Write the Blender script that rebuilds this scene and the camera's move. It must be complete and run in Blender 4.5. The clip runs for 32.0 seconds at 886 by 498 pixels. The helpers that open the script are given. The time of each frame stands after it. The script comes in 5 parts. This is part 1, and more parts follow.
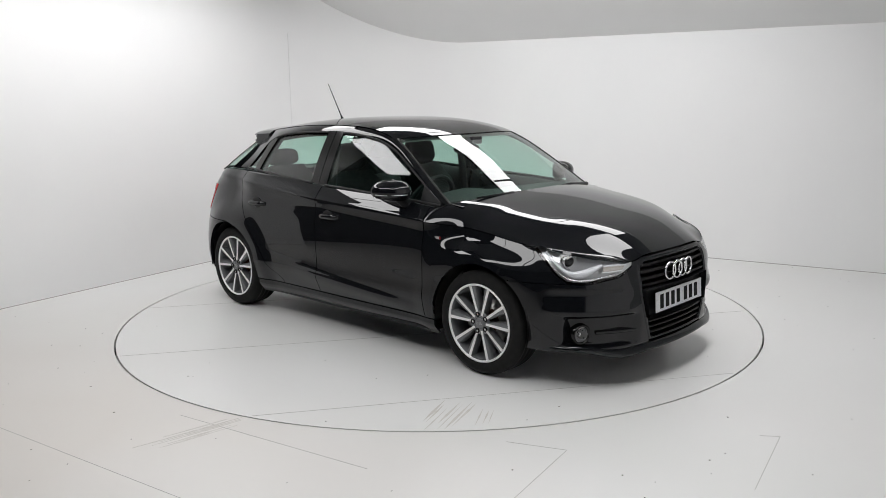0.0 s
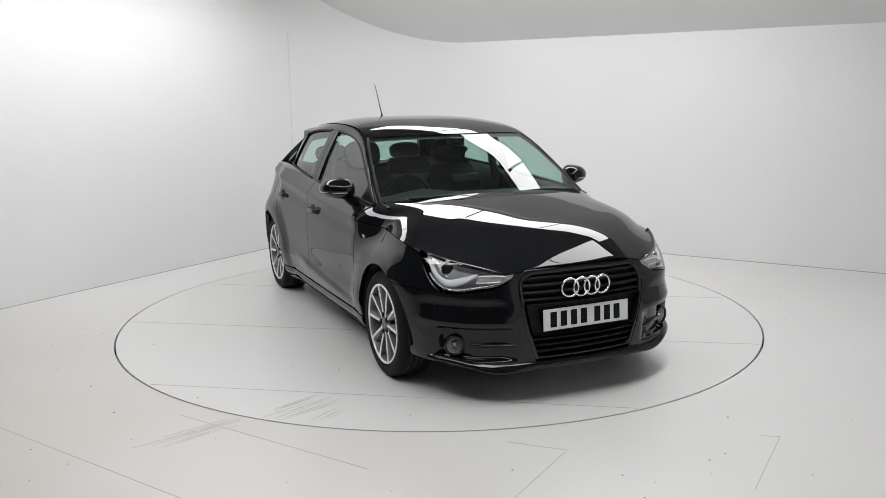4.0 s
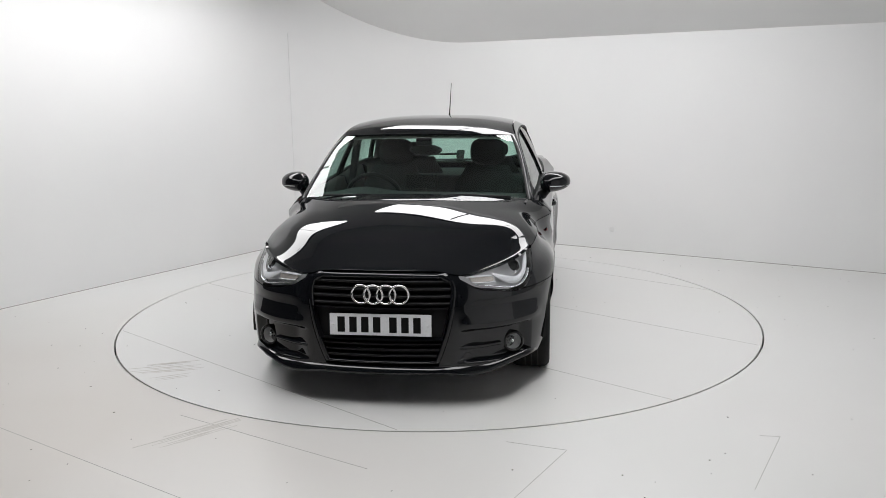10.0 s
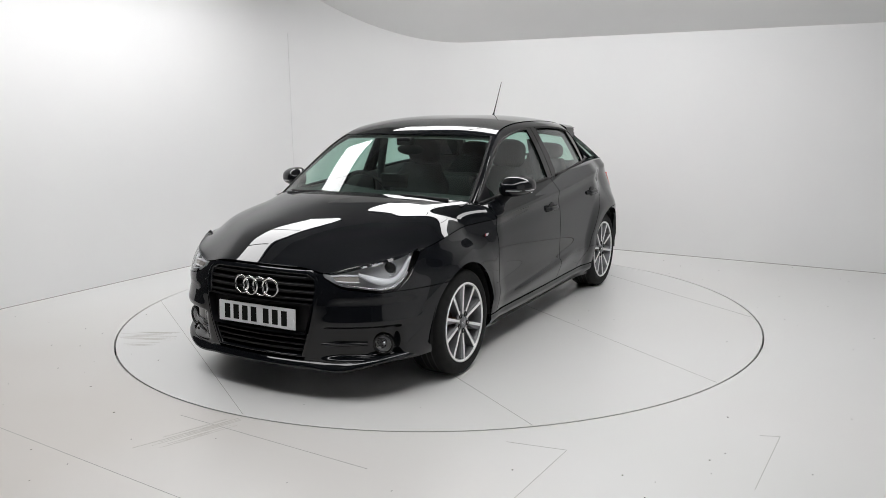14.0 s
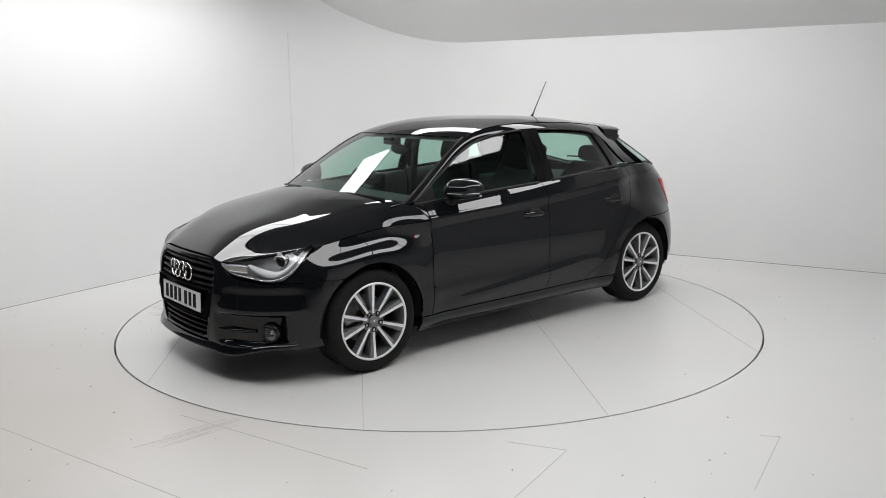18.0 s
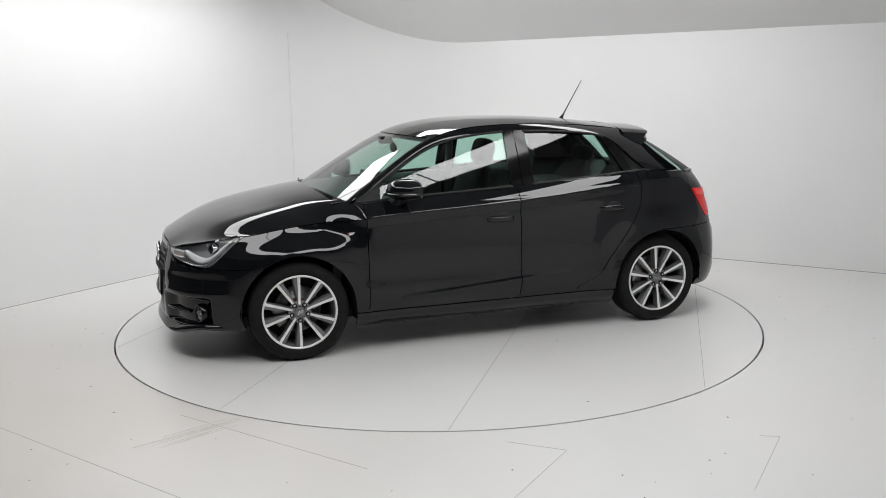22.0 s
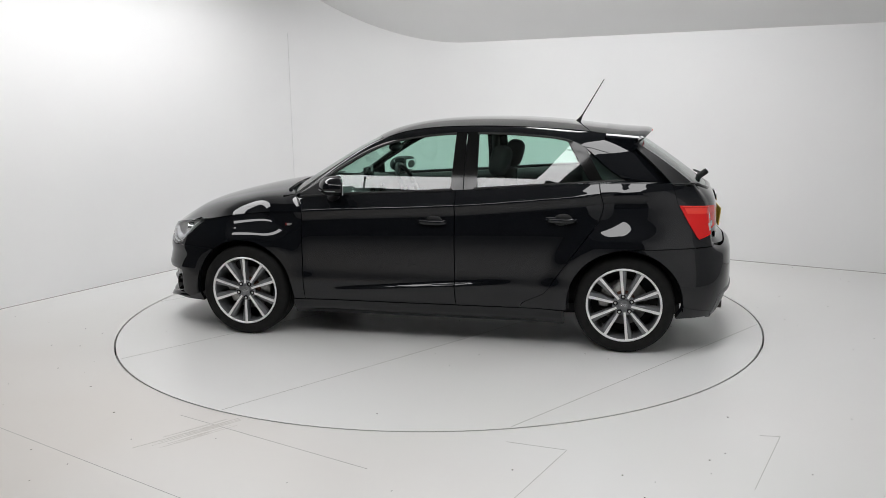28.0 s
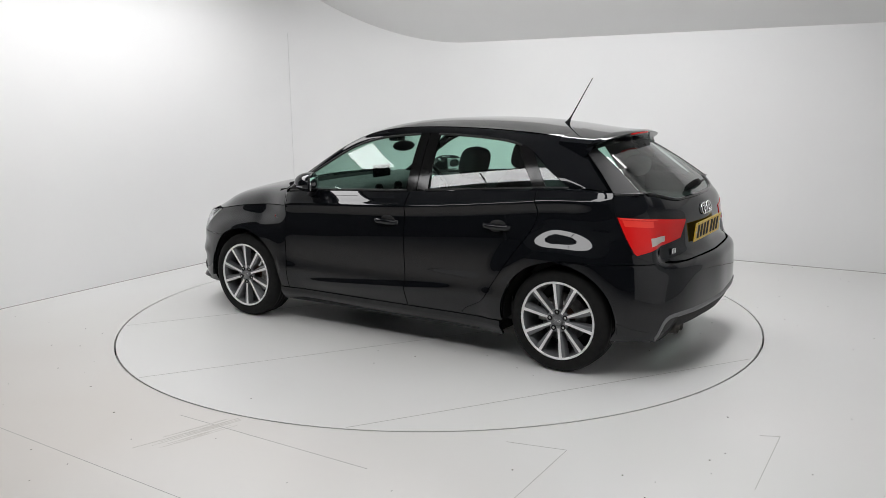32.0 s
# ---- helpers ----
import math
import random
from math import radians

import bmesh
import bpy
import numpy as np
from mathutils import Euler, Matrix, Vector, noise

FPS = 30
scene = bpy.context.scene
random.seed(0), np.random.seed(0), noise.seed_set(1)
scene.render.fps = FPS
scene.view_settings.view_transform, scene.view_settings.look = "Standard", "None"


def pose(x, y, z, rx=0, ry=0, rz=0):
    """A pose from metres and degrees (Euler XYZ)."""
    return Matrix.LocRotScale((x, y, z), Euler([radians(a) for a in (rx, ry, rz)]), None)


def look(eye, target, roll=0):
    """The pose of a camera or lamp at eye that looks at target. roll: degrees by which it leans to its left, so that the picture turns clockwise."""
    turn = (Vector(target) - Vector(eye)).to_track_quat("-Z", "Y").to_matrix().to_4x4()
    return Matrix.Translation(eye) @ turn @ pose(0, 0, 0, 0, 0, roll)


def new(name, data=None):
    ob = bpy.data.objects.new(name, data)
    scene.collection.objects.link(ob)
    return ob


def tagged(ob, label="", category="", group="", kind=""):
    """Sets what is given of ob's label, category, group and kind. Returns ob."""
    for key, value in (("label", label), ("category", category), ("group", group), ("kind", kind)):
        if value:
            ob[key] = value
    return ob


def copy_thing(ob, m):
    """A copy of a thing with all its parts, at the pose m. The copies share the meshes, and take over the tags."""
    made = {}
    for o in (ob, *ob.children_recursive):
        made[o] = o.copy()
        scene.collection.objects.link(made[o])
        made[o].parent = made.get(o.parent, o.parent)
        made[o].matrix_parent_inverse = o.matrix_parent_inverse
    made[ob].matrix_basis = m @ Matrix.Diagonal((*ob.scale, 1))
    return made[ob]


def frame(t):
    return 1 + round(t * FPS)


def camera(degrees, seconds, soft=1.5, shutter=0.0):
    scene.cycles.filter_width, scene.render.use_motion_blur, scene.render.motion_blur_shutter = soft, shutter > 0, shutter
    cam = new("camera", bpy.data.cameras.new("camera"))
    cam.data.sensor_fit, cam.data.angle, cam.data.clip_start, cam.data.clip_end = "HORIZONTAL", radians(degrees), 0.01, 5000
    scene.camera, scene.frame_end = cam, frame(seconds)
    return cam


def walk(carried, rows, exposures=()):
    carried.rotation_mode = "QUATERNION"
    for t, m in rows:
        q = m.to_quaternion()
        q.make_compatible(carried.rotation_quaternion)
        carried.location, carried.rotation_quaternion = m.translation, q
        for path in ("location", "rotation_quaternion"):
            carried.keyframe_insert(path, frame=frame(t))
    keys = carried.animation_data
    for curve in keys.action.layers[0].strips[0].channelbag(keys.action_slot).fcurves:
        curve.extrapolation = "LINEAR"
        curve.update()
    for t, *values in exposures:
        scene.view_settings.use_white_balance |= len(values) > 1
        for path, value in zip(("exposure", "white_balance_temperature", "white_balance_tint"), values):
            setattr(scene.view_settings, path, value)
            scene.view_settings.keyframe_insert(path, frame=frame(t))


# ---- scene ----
# Camera: stands still on its tripod.
cam = camera(55.95, 32.0, soft=0.8)
EYE = Vector((0.0, -5.956, 1.579))
PAN, TILT = 0.0055, -0.1855
AIM = EYE + Vector((math.sin(PAN) * math.cos(TILT), math.cos(PAN) * math.cos(TILT), math.sin(TILT)))
STAND = look(EYE, AIM, -0.747)
walk(cam, [(0.0, STAND), (32.0, STAND)])

# World: only the faint light of the hall outside the booth.
world = bpy.data.worlds.new("world")
scene.world = world
world.use_nodes = True
world.node_tree.nodes["Background"].inputs[0].default_value = (0.8, 0.85, 0.9, 1)
world.node_tree.nodes["Background"].inputs[1].default_value = 0.05
scene.view_settings.exposure = 0.0

# Plan of the booth: corner of the two white walls, directions along them, radius of the rounded corner.
CORNER = Vector((-0.912, 3.970))
ALONG_L = Vector((-0.5433, -0.8396)).normalized()    # from the corner along the left wall
ALONG_R = Vector((0.8486, -0.5291)).normalized()     # from the corner along the back wall
BEND = 1.48
EAVES, PITCH = 2.10, 0.56                            # height of the sloped ceiling at the back wall, and its slope
DISC_R = 2.233
PANEL_LIGHT = 8.15


# ---- materials ----
def material(name, colour=(0.5, 0.5, 0.5), rough=0.5, metal=0.0, spec=0.5, coat=0.0):
    m = bpy.data.materials.new(name)
    m.use_nodes = True
    b = m.node_tree.nodes["Principled BSDF"]
    b.inputs["Base Color"].default_value = (*colour, 1)
    b.inputs["Roughness"].default_value = rough
    b.inputs["Metallic"].default_value = metal
    b.inputs["Specular IOR Level"].default_value = spec
    b.inputs["Coat Weight"].default_value = coat
    b.inputs["Coat Roughness"].default_value = 0.02
    return m


def noise_node(m, scale, detail=4.0, coords="Object", stretch=(1, 1, 1)):
    t = m.node_tree
    c, g, n = t.nodes.new("ShaderNodeTexCoord"), t.nodes.new("ShaderNodeMapping"), t.nodes.new("ShaderNodeTexNoise")
    g.inputs["Scale"].default_value = stretch
    n.inputs["Scale"].default_value, n.inputs["Detail"].default_value = scale, detail
    t.links.new(c.outputs[coords], g.inputs["Vector"])
    t.links.new(g.outputs["Vector"], n.inputs["Vector"])
    return n


def ramp(m, source, stops):
    t = m.node_tree
    r = t.nodes.new("ShaderNodeValToRGB")
    r.color_ramp.elements[0].position, r.color_ramp.elements[1].position = stops[0][0], stops[-1][0]
    r.color_ramp.elements[0].color, r.color_ramp.elements[1].color = stops[0][1], stops[-1][1]
    for at, col in stops[1:-1]:
        e = r.color_ramp.elements.new(at)
        e.color = col
    t.links.new(source, r.inputs["Fac"])
    return r.outputs["Color"]


def bump(m, source, strength, distance=0.002):
    t = m.node_tree
    b = t.nodes.new("ShaderNodeBump")
    b.inputs["Strength"].default_value, b.inputs["Distance"].default_value = strength, distance
    t.links.new(source, b.inputs["Height"])
    t.links.new(b.outputs["Normal"], t.nodes["Principled BSDF"].inputs["Normal"])


def varied(name, low, high, scale, rough=(0.4, 0.6), metal=0.0, bumps=0.0, detail=5.0, coords="Object", spec=0.5, fine=60.0):
    """Two colours mixed by broad noise, roughness by finer noise, and a fine relief."""
    m = material(name, low, rough[0], metal, spec)
    t, b = m.node_tree, m.node_tree.nodes["Principled BSDF"]
    n = noise_node(m, scale, detail, coords)
    t.links.new(ramp(m, n.outputs["Fac"], [(0.32, (*low, 1)), (0.68, (*high, 1))]), b.inputs["Base Color"])
    f = noise_node(m, fine, 3.0, coords)
    t.links.new(ramp(m, f.outputs["Fac"], [(0.3, (rough[0],) * 3 + (1,)), (0.7, (rough[1],) * 3 + (1,))]), b.inputs["Roughness"])
    if bumps:
        bump(m, f.outputs["Fac"], bumps)
    return m


def glow(name, colour, strength):
    m = bpy.data.materials.new(name)
    m.use_nodes = True
    t = m.node_tree
    t.nodes.clear()
    o, e = t.nodes.new("ShaderNodeOutputMaterial"), t.nodes.new("ShaderNodeEmission")
    e.inputs[0].default_value, e.inputs[1].default_value = (*colour, 1), strength
    t.links.new(e.outputs[0], o.inputs[0])
    return m


def pane_material(name, tint, gloss=0.075, rough=0.0):
    """Clear or tinted glass: straight light tinted, gloss rising at grazing angles."""
    m = bpy.data.materials.new(name)
    m.use_nodes = True
    t = m.node_tree
    t.nodes.clear()
    o = t.nodes.new("ShaderNodeOutputMaterial")
    mix, clear, shine = t.nodes.new("ShaderNodeMixShader"), t.nodes.new("ShaderNodeBsdfTransparent"), t.nodes.new("ShaderNodeBsdfGlossy")
    clear.inputs["Color"].default_value = (*tint, 1)
    shine.inputs["Roughness"].default_value = rough
    w, p, a = t.nodes.new("ShaderNodeLayerWeight"), t.nodes.new("ShaderNodeMath"), t.nodes.new("ShaderNodeMath")
    w.inputs["Blend"].default_value = 0.5
    p.operation, p.inputs[1].default_value = "POWER", 4.0
    a.operation, a.inputs[1].default_value, a.inputs[2].default_value = "MULTIPLY_ADD", 0.9, gloss
    t.links.new(w.outputs["Facing"], p.inputs[0])
    t.links.new(p.outputs[0], a.inputs[0])
    t.links.new(a.outputs[0], mix.inputs[0])
    t.links.new(clear.outputs[0], mix.inputs[1])
    t.links.new(shine.outputs[0], mix.inputs[2])
    t.links.new(mix.outputs[0], o.inputs[0])
    return m


PAINT = material("black_paint", (0.0050, 0.0056, 0.0070), 0.02, 0.0, 0.46, 0.0)
SATIN = material("satin_black_plastic", (0.008, 0.008, 0.009), 0.34, 0.0, 0.16)
DARKMETAL = material("dark_exhaust_steel", (0.06, 0.055, 0.05), 0.35, 0.8)
SCUFF = varied("tyre_scuff", (0.55, 0.525, 0.49), (0.62, 0.605, 0.58), 20, (0.5, 0.6), fine=90)
CHIP = varied("paint_chip", (0.10, 0.095, 0.085), (0.22, 0.21, 0.19), 30, (0.7, 0.8), fine=90)
ROUGHBLACK = varied("grained_black_plastic", (0.010, 0.010, 0.010), (0.014, 0.014, 0.014), 30, (0.5, 0.7), bumps=0.3, fine=400, spec=0.2)
GRILLEBLACK = material("grille_plastic", (0.007, 0.007, 0.007), 0.35, 0.0, 0.18)
GLOSSBLACK = material("gloss_black_plastic", (0.005, 0.005, 0.005), 0.10, 0.0, 0.35)
RUBBER = varied("tyre_rubber", (0.010, 0.010, 0.010), (0.014, 0.014, 0.0135), 25, (0.6, 0.8), bumps=0.2, fine=300, spec=0.15)
SEAL = material("rubber_seal", (0.008, 0.008, 0.008), 0.6)
MACHINED = varied("machined_alloy", (0.80, 0.80, 0.80), (0.88, 0.88, 0.88), 20, (0.30, 0.42), metal=0.35, fine=120)
GREYALLOY = varied("grey_painted_alloy", (0.15, 0.154, 0.16), (0.19, 0.194, 0.20), 20, (0.3, 0.42), metal=0.3, fine=100)
CHROME = material("chrome", (0.82, 0.82, 0.83), 0.08, 1.0)
STEEL = varied("brake_steel", (0.25, 0.24, 0.23), (0.40, 0.39, 0.38), 40, (0.3, 0.45), metal=1.0, fine=200)
RUST = material("rusty_hub", (0.12, 0.05, 0.03), 0.7)
SILVER = material("silver_reflector", (0.75, 0.76, 0.78), 0.18, 1.0)
DARKLAMP = material("lamp_housing", (0.60, 0.60, 0.61), 0.28, 0.55)
DRL = material("white_light_guide", (0.80, 0.80, 0.82), 0.15)
ORANGE = material("indicator_lamp", (0.62, 0.57, 0.52), 0.2, 0.4)
GREYTRIM = varied("grey_diffuser", (0.14, 0.14, 0.145), (0.17, 0.17, 0.175), 15, (0.4, 0.5), fine=200)
GLASS = pane_material("tinted_side_glass", (0.70, 0.90, 0.825))
SCREEN = pane_material("windscreen_glass", (0.70, 0.88, 0.81))
LENS = pane_material("clear_lens", (0.93, 0.94, 0.95), 0.06)
REDLENS = material("red_lamp_plastic", (0.66, 0.010, 0.010), 0.08, 0.0, 0.4, 0.0)
REDLIGHT = material("bright_red_lamp", (0.82, 0.05, 0.035), 0.15, 0.0, 0.4, 0.0)
CLEARLAMP = material("white_lamp_plastic", (0.50, 0.45, 0.42), 0.2, 0.0, 0.4, 0.0)
PLATEWHITE = varied("white_plate", (0.70, 0.71, 0.73), (0.75, 0.76, 0.78), 8, (0.25, 0.35), fine=80)
PLATEYELLOW = varied("yellow_plate", (0.72, 0.47, 0.03), (0.76, 0.50, 0.04), 8, (0.25, 0.35), fine=80)
CHARS = material("plate_black", (0.006, 0.006, 0.006), 0.5, 0.0, 0.1)
CLOTH = varied("dark_seat_cloth", (0.014, 0.014, 0.0145), (0.024, 0.024, 0.025), 14, (0.8, 0.95), fine=40)
TRIM = varied("dark_cabin_plastic", (0.026, 0.026, 0.027), (0.036, 0.036, 0.037), 20, (0.5, 0.65), fine=60)
LINER = varied("pale_headliner", (0.20, 0.20, 0.19), (0.25, 0.25, 0.24), 20, (0.8, 0.9), fine=200)
MIRRORGLASS = material("mirror_glass", (0.85, 0.87, 0.88), 0.01, 1.0)
REDBIT = material("red_enamel", (0.28, 0.01, 0.01), 0.3)


# ---- helpers for shapes ----
def part(name, bm, mat, parent=None, label="", smooth=True):
    me = bpy.data.meshes.new(name)
    if smooth:
        for f in bm.faces:
            f.smooth = True
    bm.to_mesh(me)
    bm.free()
    me.materials.append(mat)
    ob = new(name, me)
    if parent is not None:
        ob.parent = parent
    return tagged(ob, label) if label else ob


def share(name, source, parent, m):
    """Another object on the same mesh."""
    ob = new(name, source.data)
    ob.parent = parent
    ob.matrix_basis = m
    return ob


def box(bm, x0, x1, y0, y1, z0, z1, bevel=0.0, m=None):
    r = bmesh.ops.create_cube(bm, size=1.0)
    vs = r["verts"]
    bmesh.ops.scale(bm, vec=(x1 - x0, y1 - y0, z1 - z0), verts=vs)
    bmesh.ops.translate(bm, vec=((x0 + x1) / 2, (y0 + y1) / 2, (z0 + z1) / 2), verts=vs)
    if bevel:
        es = list({e for v in vs for e in v.link_edges})
        r = bmesh.ops.bevel(bm, geom=es, offset=bevel, segments=2, affect="EDGES", profile=0.6)
        vs = list({v for f in r["faces"] for v in f.verts} | {v for v in vs if v.is_valid})
    if m is not None:
        bmesh.ops.transform(bm, matrix=m, verts=vs)
    return vs


def lathe(bm, profile, n=48, axis="Y", close=False):
    """Turn a profile of (radius, height along the axis) round the axis."""
    rings = []
    for k in range(n):
        a = 2 * math.pi * k / n
        c, s = math.cos(a), math.sin(a)
        ring = []
        for r, h in profile:
            ring.append(bm.verts.new((r * c, h, r * s) if axis == "Y" else ((r * c, r * s, h) if axis == "Z" else (h, r * c, r * s))))
        rings.append(ring)
    m = len(profile)
    for k in range(n):
        a, b = rings[k], rings[(k + 1) % n]
        for i in range(m if close else m - 1):
            j = (i + 1) % m
            vs = [a[i], a[j], b[j], b[i]]
            bm.faces.new(vs)


def tube(bm, pts, r, n=8, caps=True):
    """A round bar along points; r may be a number or one radius a point."""
    pts = [Vector(q) for q in pts]
    rings = []
    up = Vector((0.0123, 0.0321, 1.0)).normalized()
    for i, q in enumerate(pts):
        d = (pts[min(i + 1, len(pts) - 1)] - pts[max(i - 1, 0)]).normalized()
        side = d.cross(up)
        if side.length < 0.05:
            side = d.cross(Vector((1, 0, 0)))
        side.normalize()
        top = side.cross(d).normalized()
        rr = r[i] if isinstance(r, (list, tuple)) else r
        rings.append([bm.verts.new(q + side * (rr * math.cos(2 * math.pi * k / n)) + top * (rr * math.sin(2 * math.pi * k / n))) for k in range(n)])
    for a, b in zip(rings, rings[1:]):
        for k in range(n):
            bm.faces.new((a[k], a[(k + 1) % n], b[(k + 1) % n], b[k]))
    if caps:
        bm.faces.new(rings[0][::-1])
        bm.faces.new(rings[-1])


def prism(bm, pts, thick):
    """A flat polygon (points in 3D) given thickness along a vector."""
    t = Vector(thick)
    a = [bm.verts.new(q) for q in pts]
    b = [bm.verts.new(Vector(q) + t) for q in pts]
    bm.faces.new(a)
    bm.faces.new(b[::-1])
    for i in range(len(a)):
        j = (i + 1) % len(a)
        bm.faces.new((a[i], b[i], b[j], a[j]))


# ---- the booth ----
def xyz(p2, z):
    return Vector((p2.x, p2.y, z))


def wall_line():
    """Plan of the inner face of the two walls, with the rounded corner between them."""
    pts = [CORNER + ALONG_L * 4.75, CORNER + ALONG_L * 4.0, CORNER + ALONG_L * 3.0]
    c = CORNER + (ALONG_L + ALONG_R) * BEND
    for k in range(25):
        a = math.pi / 2 * k / 24
        pts.append(c - ALONG_R * (BEND * math.cos(a)) - ALONG_L * (BEND * math.sin(a)))
    return pts + [CORNER + ALONG_R * 3.0, CORNER + ALONG_R * 6.0, CORNER + ALONG_R * 11.0]


def white_wall_material(name):
    m = varied(name, (0.83, 0.83, 0.83), (0.86, 0.86, 0.855), 0.8, (0.55, 0.68), bumps=0.06, fine=25)
    return m


WALLPAINT = white_wall_material("white_wall_paint")
CEILPAINT = varied("white_ceiling_paint", (0.78, 0.78, 0.775), (0.81, 0.81, 0.805), 0.7, (0.7, 0.8), fine=20)
PALEHALL = varied("pale_hall_wall", (0.38, 0.385, 0.39), (0.42, 0.425, 0.43), 0.6, (0.8, 0.9), fine=10)
UNSEENCEIL = varied("unseen_pale_ceiling", (0.50, 0.50, 0.50), (0.55, 0.55, 0.55), 0.6, (0.8, 0.9), fine=10)
DARKWALL = varied("dark_hall_wall", (0.05, 0.05, 0.052), (0.062, 0.062, 0.064), 0.6, (0.8, 0.9), fine=10)


def floor_paint(name, worn):
    """Painted concrete: broad faint stains and wear; worn: a brownish trodden patch where cars drive on, (x, y, radius)."""
    m = material(name, (0.55, 0.55, 0.54), 0.35)
    t, b = m.node_tree, m.node_tree.nodes["Principled BSDF"]
    broad = noise_node(m, 0.42, 2.0)
    last = ramp(m, broad.outputs["Fac"], [(0.30, (0.692, 0.684, 0.668, 1)), (0.75, (0.738, 0.740, 0.734, 1))])
    layers = []
    if worn:
        c, g, s, n = t.nodes.new("ShaderNodeTexCoord"), t.nodes.new("ShaderNodeMapping"), t.nodes.new("ShaderNodeTexGradient"), noise_node(m, 0.7, 1.0)
        g.vector_type, s.gradient_type = "TEXTURE", "SPHERICAL"
        g.inputs["Location"].default_value, g.inputs["Scale"].default_value = (worn[0], worn[1], 0), (worn[2],) * 3
        mul = t.nodes.new("ShaderNodeMath")
        mul.operation = "MULTIPLY"
        t.links.new(c.outputs["Object"], g.inputs["Vector"])
        t.links.new(g.outputs["Vector"], s.inputs["Vector"])
        t.links.new(s.outputs["Fac"], mul.inputs[0])
        t.links.new(n.outputs["Fac"], mul.inputs[1])
        layers.append((mul.outputs[0], 0.0, 0.42, (0.600, 0.566, 0.525, 1), 0.80))
    for fac, lo, hi, colour, most in layers:
        mix = t.nodes.new("ShaderNodeMix")
        mix.data_type = "RGBA"
        t.links.new(ramp(m, fac, [(lo, (0, 0, 0, 1)), (hi, (most, most, most, 1))]), mix.inputs["Factor"])
        t.links.new(last, mix.inputs["A"])
        mix.inputs["B"].default_value = colour
        last = mix.outputs["Result"]
    t.links.new(last, b.inputs["Base Color"])
    f = noise_node(m, 0.9, 1.0)
    t.links.new(ramp(m, f.outputs["Fac"], [(0.2, (0.28, 0.28, 0.28, 1)), (0.8, (0.34, 0.34, 0.34, 1))]), b.inputs["Roughness"])
    return m


FLOORPAINT = floor_paint("painted_floor", (-2.3, -2.1, 3.0))
DISCPAINT = floor_paint("painted_disc", None)
GROOVE = material("dark_gap", (0.02, 0.02, 0.02), 0.7)
JOINTLINE = material("joint_filler", (0.77, 0.77, 0.765), 0.6)
SEAMLINE = material("seam_dirt", (0.40, 0.39, 0.37), 0.7)


